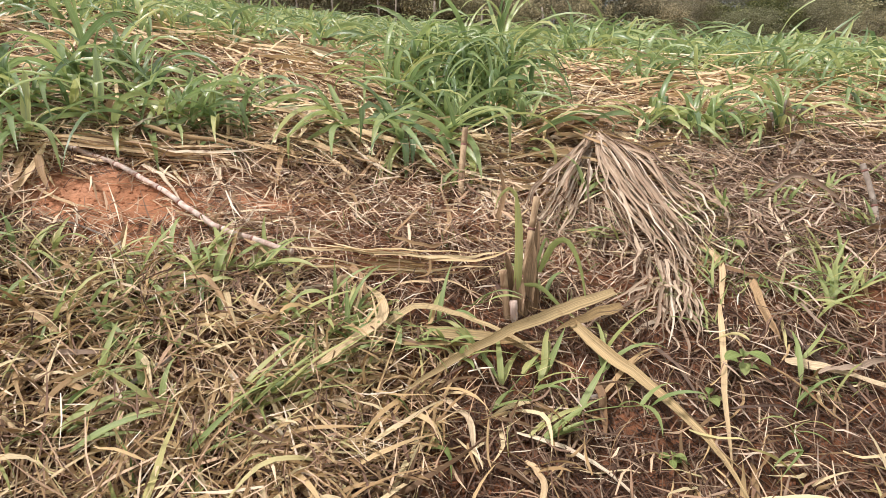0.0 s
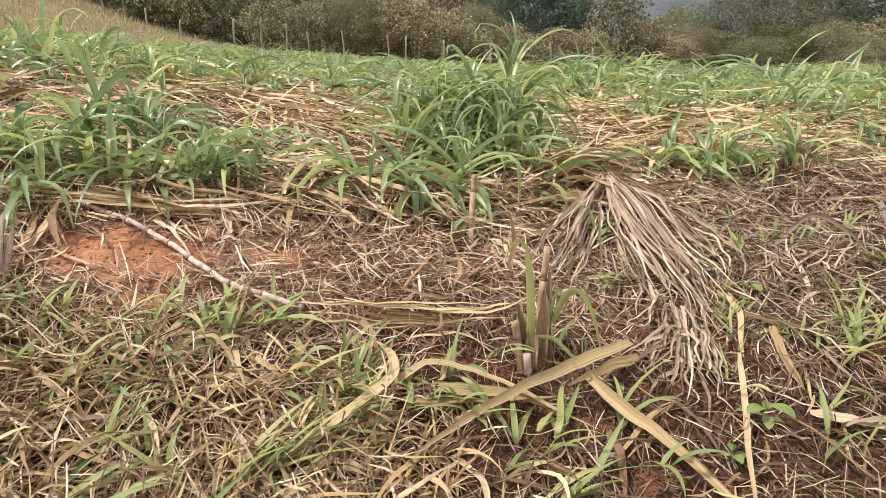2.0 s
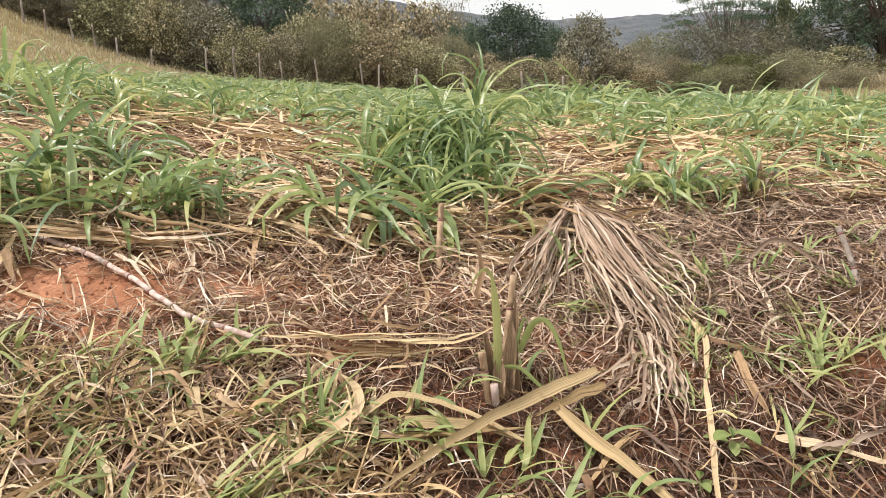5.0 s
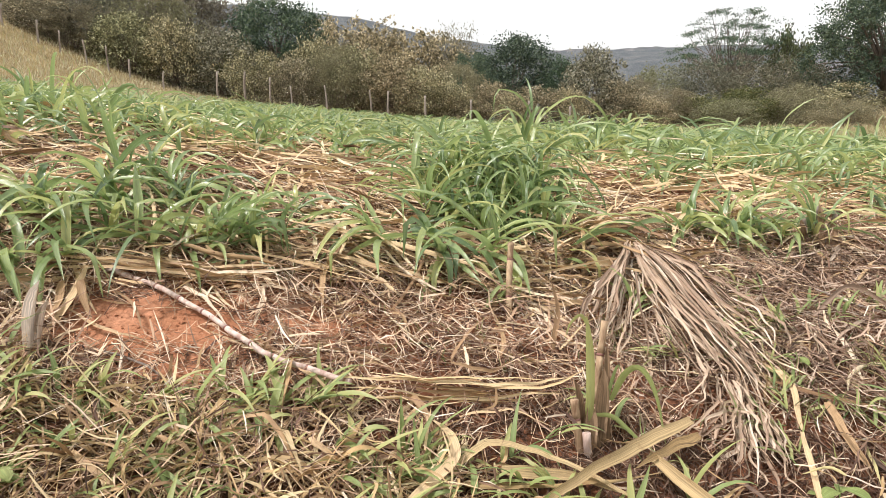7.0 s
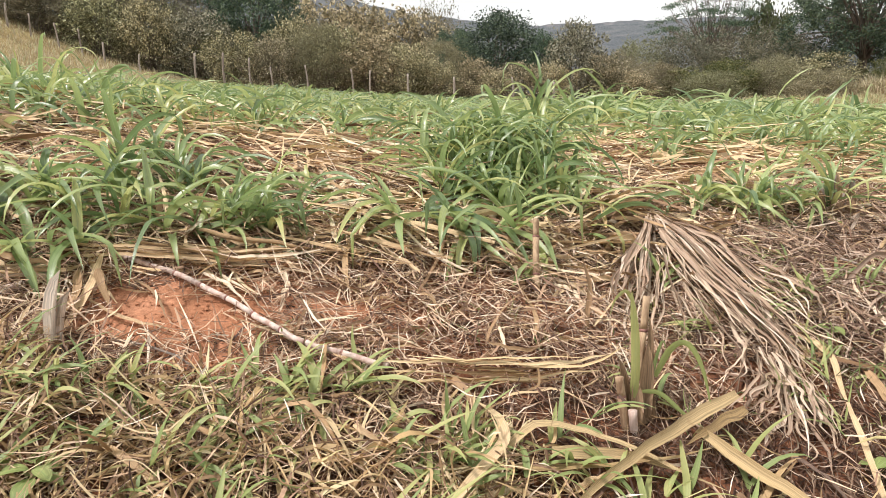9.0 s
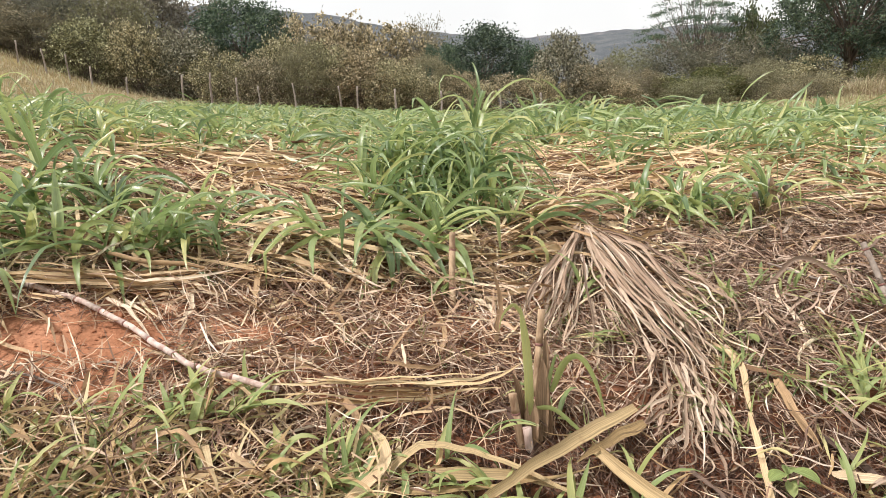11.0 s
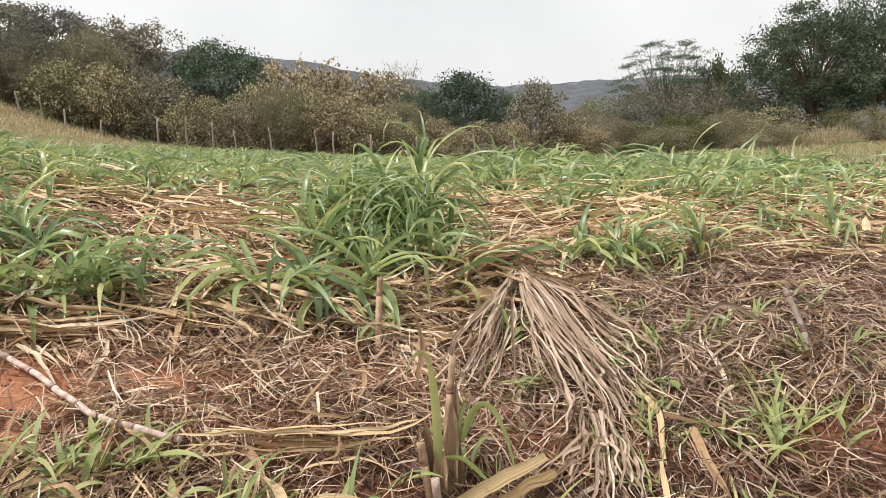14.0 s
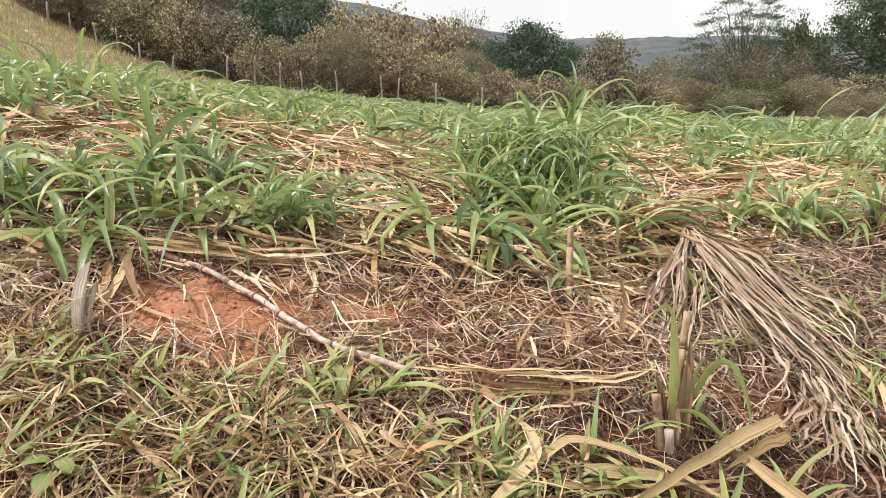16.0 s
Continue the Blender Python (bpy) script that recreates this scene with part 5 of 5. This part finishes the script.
heap("leaf_bundle", 9, [(-1.95, 1.93, 0.04), (-1.75, 2.02, 0.05), (-1.52, 2.10, 0.05)], (0.012, 0.03), 0.05, 0.04, "grey-tan leaves lying beside a stump")

# ---------------------------------------------------------------- fan of dry leaves
fan = thing("leaf_fan", (0, 0, 0), "fan of dry grey-tan cane leaves spilling down the bank", "dry leaves")
r = np.random.default_rng(21)
STRANDS = [[(0.68, 2.85), (0.57, 2.59), (0.43, 2.34), (0.38, 2.18), (0.41, 2.07)],
          [(0.68, 2.85), (0.58, 2.54), (0.48, 2.26), (0.40, 2.07), (0.36, 1.91)],
          [(0.68, 2.85), (0.61, 2.49), (0.54, 2.24), (0.47, 2.04), (0.40, 1.88)],
          [(0.69, 2.84), (0.65, 2.44), (0.66, 2.15), (0.66, 1.92), (0.63, 1.76)],
          [(0.69, 2.84), (0.70, 2.44), (0.74, 2.12), (0.75, 1.86), (0.73, 1.64)],
          [(0.70, 2.84), (0.75, 2.45), (0.79, 2.12), (0.82, 1.92), (0.80, 1.71)],
          [(0.71, 2.85), (0.82, 2.55), (0.87, 2.27), (0.89, 2.05), (0.90, 1.87)],
          [(0.73, 2.86), (0.87, 2.63), (0.96, 2.40), (1.00, 2.21), (0.96, 2.07)]]
TAILS = [[(0.70, 2.05), (0.69, 1.89), (0.58, 1.71), (0.46, 1.60)],
          [(0.74, 1.92), (0.72, 1.76), (0.63, 1.62), (0.50, 1.54)],
          [(0.75, 1.92), (0.74, 1.71), (0.72, 1.55), (0.71, 1.44)],
          [(0.84, 1.95), (0.80, 1.71), (0.78, 1.54), (0.76, 1.44)]]


def fan_leaves(guides, count, weights, width, near, far, lift):
    """Leaves that follow the guide lines, each between two of them, over part of their length."""
    guides = np.array(guides)
    guides = guides + (guides - guides.mean(0)) * (0.2, 0.0)
    for k in range(count):
        g = r.choice(len(guides) - 1, p=np.array(weights) / sum(weights))
        m = r.uniform(0, 1)
        line = along(guides[g] * (1 - m) + guides[g + 1] * m, 41)
        i, j = int(40 * r.uniform(*near)), int(40 * r.uniform(*far))
        p = line[np.linspace(i, j, 6).astype(int)]
        stray = r.normal(0, 0.035, 2) * (1.0, 0.5)
        p = p + r.normal(0, 0.012, p.shape) * np.linspace(0.4, 1.3, 6)[:, None] + np.linspace(0, 1, 6)[:, None] ** 1.5 * stray
        h = lift * r.uniform(0.15, 1.4) + r.gamma(1.5, 0.006, 6)
        dry_leaf(np.column_stack([p, h]), r.uniform(*width), parent=fan, material=M_GREYLEAF, roll=r.normal(0, 0.5), turn=r.normal(0, 0.8), fold=r.uniform(0.3, 1.0),
                 crumple=0.5, kind="leaf" if r.uniform() < 0.4 else "strip")


fan_leaves(STRANDS, 92, (6, 4, 1, 5, 6, 5, 8), (0.006, 0.015), (0.0, 0.1), (0.55, 1.0), 0.075)
fan_leaves(STRANDS, 30, (2, 2, 2, 4, 5, 5, 3), (0.006, 0.014), (0.2, 0.6), (0.8, 1.0), 0.075)
fan_leaves(TAILS, 46, (3, 3, 4), (0.006, 0.014), (0.0, 0.5), (0.5, 1.0), 0.05)

# the nearest leaves of the straw between the rows, leaf by leaf
bed = thing("straw_bed", (0, 0, 0), "loose bed of tan cane leaves below the plants", "dry leaves")
for k in range(290):
    x, y = r.uniform(-1.3, 1.2), r.uniform(2.35, 3.9)
    if x > 0.45 and y < 2.9:
        continue
    a = r.normal(0.25 * math.sin(3 * x), 0.75)
    ln = r.uniform(0.14, 0.5)
    c, s = math.cos(a) * ln / 2, math.sin(a) * ln / 2
    h = 0.02 + r.gamma(2, 0.014)
    dry_leaf([(x - c, y - s, h + r.uniform(0, 0.02)), (x + r.normal(0, 0.01), y + r.normal(0, 0.01), h + 0.012), (x + c, y + s, h + r.uniform(0, 0.02))], r.uniform(0.009, 0.026), parent=bed,
             roll=r.normal(0, 0.45), turn=r.normal(0, 0.5), fold=r.uniform(-1.1, 0.7))

# loose dry leaves, each by itself
for k in range(150):
    x, y = r.uniform(-2.1, 2.3), r.uniform(0.95, 3.0)
    if covered(np.array([x]), np.array([y]))[0] < 0.4 or y < 1.15 or under_fan(x, y) > 0.3 or under_cane(x, y) > 0.3:
        continue
    a = r.normal(0, 0.9)
    ln = r.uniform(0.10, 0.36)
    c, s = math.cos(a) * ln / 2, math.sin(a) * ln / 2
    b = r.normal(0, 0.04, 2)
    dry_leaf([(x - c, y - s, 0.015 + r.gamma(2, 0.012)), (x + b[0], y + b[1], 0.03 + r.gamma(2, 0.012)), (x + c, y + s, 0.015 + r.gamma(2, 0.01))], r.uniform(0.007, 0.019), material=M_DULLLEAF if x > 0.55 else None,
             roll=r.normal(0, 0.5), turn=r.normal(0, 0.8))

# ---------------------------------------------------------------- green shoots and weeds
young = thing("cane_shoot", (0.25, 1.64, float(ground_z(0.25, 1.64))), "bright green young cane shoot beside dry stumps", "plant")
for pts, w, shape in (([(0.0, 0.0, 0.08), (0.002, 0.0, 0.17), (0.0, 0.012, 0.28), (-0.012, 0.02, 0.40)], 0.025, "strip"),
                      ([(-0.008, 0.02, 0.37), (-0.03, 0.02, 0.40), (-0.06, 0.015, 0.375), (-0.075, 0.01, 0.33)], 0.012, "grass"),
                      ([(0.07, 0.03, 0.13), (0.105, 0.01, 0.225), (0.145, -0.01, 0.245), (0.185, -0.03, 0.17), (0.215, -0.05, 0.02)], 0.021, "leaf"),
                      ([(0.02, 0, 0.10), (0.07, -0.02, 0.10), (0.13, -0.05, 0.05), (0.18, -0.08, 0.02)], 0.016, "leaf"),
                      ([(0.04, 0.02, 0.04), (0.06, 0.02, 0.16), (0.085, 0.03, 0.24), (0.10, 0.03, 0.21)], 0.013, "grass")):
    q = along(pts, 15)
    d = np.gradient(q, axis=0)
    d /= np.linalg.norm(d, axis=1, keepdims=True)
    sd = np.cross(d, (0.15, 1, 0.1))
    sd /= np.linalg.norm(sd, axis=1, keepdims=True)
    v, f, uv = skin(q[None], sd[None], np.cross(sd, d)[None], np.array([w]), 0.3, shape, 3)
    part_of("leaf", mesh_of("leaf", v, f, M_GRASSLEAF, uv), young)


def sprig(seed, x, y, yaw, length, rise=35, blade=0.145, width=0.018, count=8, label="green grass sprig with alternate blades in dry straw"):
    """A creeping grass stem with blades to either side."""
    r = np.random.default_rng(seed)
    width = width if x < 0.7 else 0.75 * width
    z = float(ground_z(x, y))
    e = thing("grass_sprig", (x, y, z), label, "grass", "green grass sprigs")
    n = 9
    s = np.linspace(0, 1, n)
    el = np.radians(rise) * (1 - 1.1 * s)
    d = np.stack([np.cos(el) * np.cos(yaw + 0.4 * s), np.cos(el) * np.sin(yaw + 0.4 * s), np.sin(el)], -1) * length / n
    p = np.cumsum(d, 0)
    gz = ground_z(x + p[:, 0], y + p[:, 1]) - z
    p[:, 2] = np.maximum(p[:, 2] + gz * 0.6, gz + 0.02)
    v, f = tube(p, np.linspace(0.0022, 0.001, n), 5)
    part_of("stem", mesh_of("stem", v, f, M_GRASSLEAF, np.zeros((len(v), 2))), e)
    for k in range(r.integers(5, count + 1)):
        at = p[r.integers(1, n)] if k else p[n - 1]
        side = 1 if k % 2 else -1
        v, f, uv = blades(at, yaw + (r.normal(0, 0.3) if k == 0 else side * r.uniform(0.2, 1.3)), radians(r.uniform(10, 65)), blade * r.uniform(0.7, 1.5), width * r.uniform(0.8, 1.25),
                          r.uniform(0.5, 1.9), bend=r.uniform(-0.6, 0.6), twist=r.uniform(-0.9, 0.9), fold=0.3, seg=6, kind="grass", curl=1.3)
        part_of("blade", mesh_of("blade", v, f, M_GRASSLEAF, uv), e)


for n, (x, y, yaw, ln) in enumerate([(-0.69, 1.62, 2.6, 0.2), (-0.62, 1.60, 0.9, 0.16), (-0.52, 1.34, 0.5, 0.3), (-0.45, 1.37, 0.3, 0.28), (-0.40, 1.30, 0.6, 0.26), (0.20, 1.30, 1.9, 0.14), (0.24, 1.28, 0.7, 0.14),
                                     (-0.76, 1.56, 1.2, 0.18), (1.13, 1.70, 0.4, 0.2), (1.17, 1.66, 2.0, 0.16), (-0.23, 1.30, 0.4, 0.22), (0.47, 1.36, 1.2, 0.15), (0.95, 1.27, 0.9, 0.22)]):
    sprig(200 + n, x, y, yaw, ln)
for n, (x, y, yaw, ln) in enumerate([(-0.84, 1.19, 1.4, 0.16), (0.40, 1.66, 2.2, 0.12), (-0.06, 1.50, 0.2, 0.26), (0.02, 1.49, 4.9, 0.16), (-1.30, 1.27, 0.4, 0.22), (-1.50, 1.50, 0.2, 0.24), (-1.14, 1.48, 2.3, 0.18), (-1.10, 1.50, 0.6, 0.16),
                                     (1.15, 2.25, 3.0, 0.16), (1.20, 2.24, 0.1, 0.18), (0.75, 2.11, 0.2, 0.14), (0.72, 2.10, 3.2, 0.12), (-0.04, 2.28, 0.6, 0.14), (1.26, 1.72, 0.3, 0.18), (1.36, 1.66, 2.5, 0.18), (1.48, 2.32, 0.6, 0.16), (-0.93, 1.08, 0.5, 0.2), (-0.60, 1.07, 2.2, 0.18)]):
    sprig(240 + n, x, y, yaw, ln)

r = np.random.default_rng(78)
for n, (x, y) in enumerate([(-0.95, 1.58), (-0.88, 1.52), (-0.72, 1.50), (-0.80, 1.60), (-1.30, 1.50), (-1.42, 1.42), (-1.55, 1.36), (-1.62, 1.50), (-0.60, 1.40), (-0.36, 1.26), (-0.28, 1.34), (-0.98, 1.34),
                            (-1.12, 1.20), (0.14, 1.22), (0.34, 1.24)]):
    sprig(460 + n, x, y, r.uniform(-0.4, 1.2), r.uniform(0.14, 0.28), r.uniform(20, 45), r.uniform(0.13, 0.17), r.uniform(0.018, 0.024), 7, "broad-bladed green grass sprig in dry grass")
r = np.random.default_rng(77)
for n in range(18):
    x, y = (r.uniform(-1.7, 0.1), r.uniform(0.95, 1.62)) if n < 6 else (r.uniform(0.8, 2.0), r.uniform(1.2, 2.6))
    sprig(400 + n, x, y, r.uniform(0, 6.28), r.uniform(0.08, 0.24), r.uniform(20, 60), r.uniform(0.07, 0.13), r.uniform(0.009, 0.015), 6)

def sheaf(seed, x, y, yaw, blades_in, length, width, rise=28):
    """Long green grass blades that lean the same way over the straw."""
    r = np.random.default_rng(seed)
    e = thing("grass_sheaf", (x, y, float(ground_z(x, y))), "leaning sheaf of long yellow-green grass blades", "grass", "leaning grass sheaves")
    for k in range(blades_in):
        at = (r.uniform(0, 0.10) * math.cos(yaw) + r.normal(0, 0.02), r.uniform(0, 0.10) * math.sin(yaw) + r.normal(0, 0.02), r.uniform(0.01, 0.05))
        v, f, uv = blades(at, yaw + r.normal(0, 0.22), radians(rise * r.uniform(0.5, 1.5)) + 0.15 * math.sin(yaw), length * r.uniform(0.55, 1.1), width * r.uniform(0.7, 1.15), r.uniform(0.3, 0.9),
                          bend=r.normal(0, 0.2), twist=r.normal(0, 0.5), fold=0.35, seg=8, kind="grass", curl=1.5)
        part_of("blade", mesh_of("blade", v, f, M_GRASSLEAF, uv), e)


for n, (x, y, yaw, m, ln, w) in enumerate([(-0.54, 1.10, 0.55, 12, 0.34, 0.021), (-0.44, 1.17, 0.5, 8, 0.28, 0.020), (-0.86, 1.50, 2.5, 7, 0.20, 0.020), (-0.70, 1.46, 2.3, 6, 0.20, 0.022), (-0.62, 1.42, 1.9, 5, 0.14, 0.018),
                                           (-0.86, 0.98, 0.4, 8, 0.24, 0.024), (-1.10, 1.44, 2.2, 4, 0.22, 0.022), (-1.40, 1.22, 1.0, 6, 0.24, 0.022), (-0.58, 0.98, 0.7, 5, 0.20, 0.020), (0.24, 1.14, 0.4, 6, 0.18, 0.018)]):
    sheaf(520 + n, x, y, yaw, m, ln, w)
for n, (x, y, yaw) in enumerate([(1.19, 2.28, 3.0), (1.14, 2.30, 0.2), (0.74, 2.05, 0.1), (0.70, 2.06, 3.1), (1.72, 2.15, 0.3), (1.68, 2.16, 2.8), (1.86, 2.43, 1.6), (1.07, 1.82, 2.2), (1.44, 1.95, 2.6),
                                 (1.45, 1.69, 0.9), (1.40, 1.72, 2.4), (0.55, 2.27, 1.2), (1.16, 1.63, 0.6), (1.19, 2.51, 2.6), (1.30, 1.86, 0.3)]):
    sprig(560 + n, x, y, yaw, 0.17, 30, 0.13, 0.019, 7, "flat green grass sprig on grey straw")

blade_tuft = thing("cane_shoot", (-0.29, 1.52, float(ground_z(-0.29, 1.52))), "small green cane shoot of stiff blades in straw", "plant")
for k, (yaw, el, ln, w) in enumerate([(1.7, 86, 0.20, 0.017), (0.25, 42, 0.26, 0.018), (2.8, 55, 0.10, 0.014), (0.8, 66, 0.13, 0.012)]):
    v, f, uv = blades((0, 0, 0), yaw, radians(el), ln, w, 0.35, fold=0.4, seg=7)
    part_of("blade", mesh_of("blade", v, f, M_GRASSLEAF, uv), blade_tuft)


def weed(seed, x, y, leaves, size, height, label):
    """A small broad-leaved weed: stem and oval leaves."""
    r = np.random.default_rng(seed)
    e = thing("broadleaf_weed", (x, y, float(ground_z(x, y))), label, "weed", "broad-leaved weeds")
    v, f = tube(along([(0, 0, -0.01), (0.006, 0.004, height * 0.5), (0.0, 0.01, height)], 6), np.linspace(0.003, 0.0018, 6), 6)
    part_of("stem", mesh_of("stem", v, f, M_GRASSLEAF, np.zeros((len(v), 2))), e)
    for k in range(leaves):
        a = 2.4 * k + r.uniform(-0.3, 0.3)
        h = height * (0.35 + 0.65 * k / leaves)
        ln = size * r.uniform(0.75, 1.15)
        s = np.linspace(0, 1, 8)
        el = r.uniform(0.1, 0.6) - 0.9 * s
        d = np.stack([np.cos(el) * math.cos(a), np.cos(el) * math.sin(a), np.sin(el)], -1) * ln / 7
        p = np.array([0, 0, h]) + np.cumsum(d, 0)
        sd = np.tile([-math.sin(a), math.cos(a), 0.0], (8, 1))
        w = 0.62 * ln * np.sin(np.pi * np.clip(s * 0.98 + 0.02, 0, 1)) ** 0.7 / 2
        nr = np.cross(d / np.linalg.norm(d, axis=1, keepdims=True), sd)
        rails = np.stack([p - sd * w[:, None] + nr * w[:, None] * 0.3, p, p + sd * w[:, None] + nr * w[:, None] * 0.3], 1)
        idx = np.arange(24).reshape(8, 3)
        f = np.stack([idx[:-1, :-1], idx[:-1, 1:], idx[1:, 1:], idx[1:, :-1]], -1).reshape(-1, 4)
        uv = np.stack(np.meshgrid(np.linspace(0, 1, 3), s), -1)
        part_of("leaf", mesh_of("leaf", rails.reshape(-1, 3), f, M_WEED, uv), e)


weed(301, 0.872, 1.43, 6, 0.062, 0.085, "green broad-leaved weed seedling on straw")
weed(302, 0.745, 1.315, 4, 0.042, 0.045, "small dark green weed seedling on straw")
weed(303, -1.25, 1.27, 7, 0.07, 0.08, "low yellow-green broad-leaved weed in dry grass")
weed(304, 0.60, 1.13, 6, 0.04, 0.04, "tiny clover-like weed on bare earth")
weed(305, 1.05, 2.02, 3, 0.05, 0.06, "small green broad-leaved weed on straw")
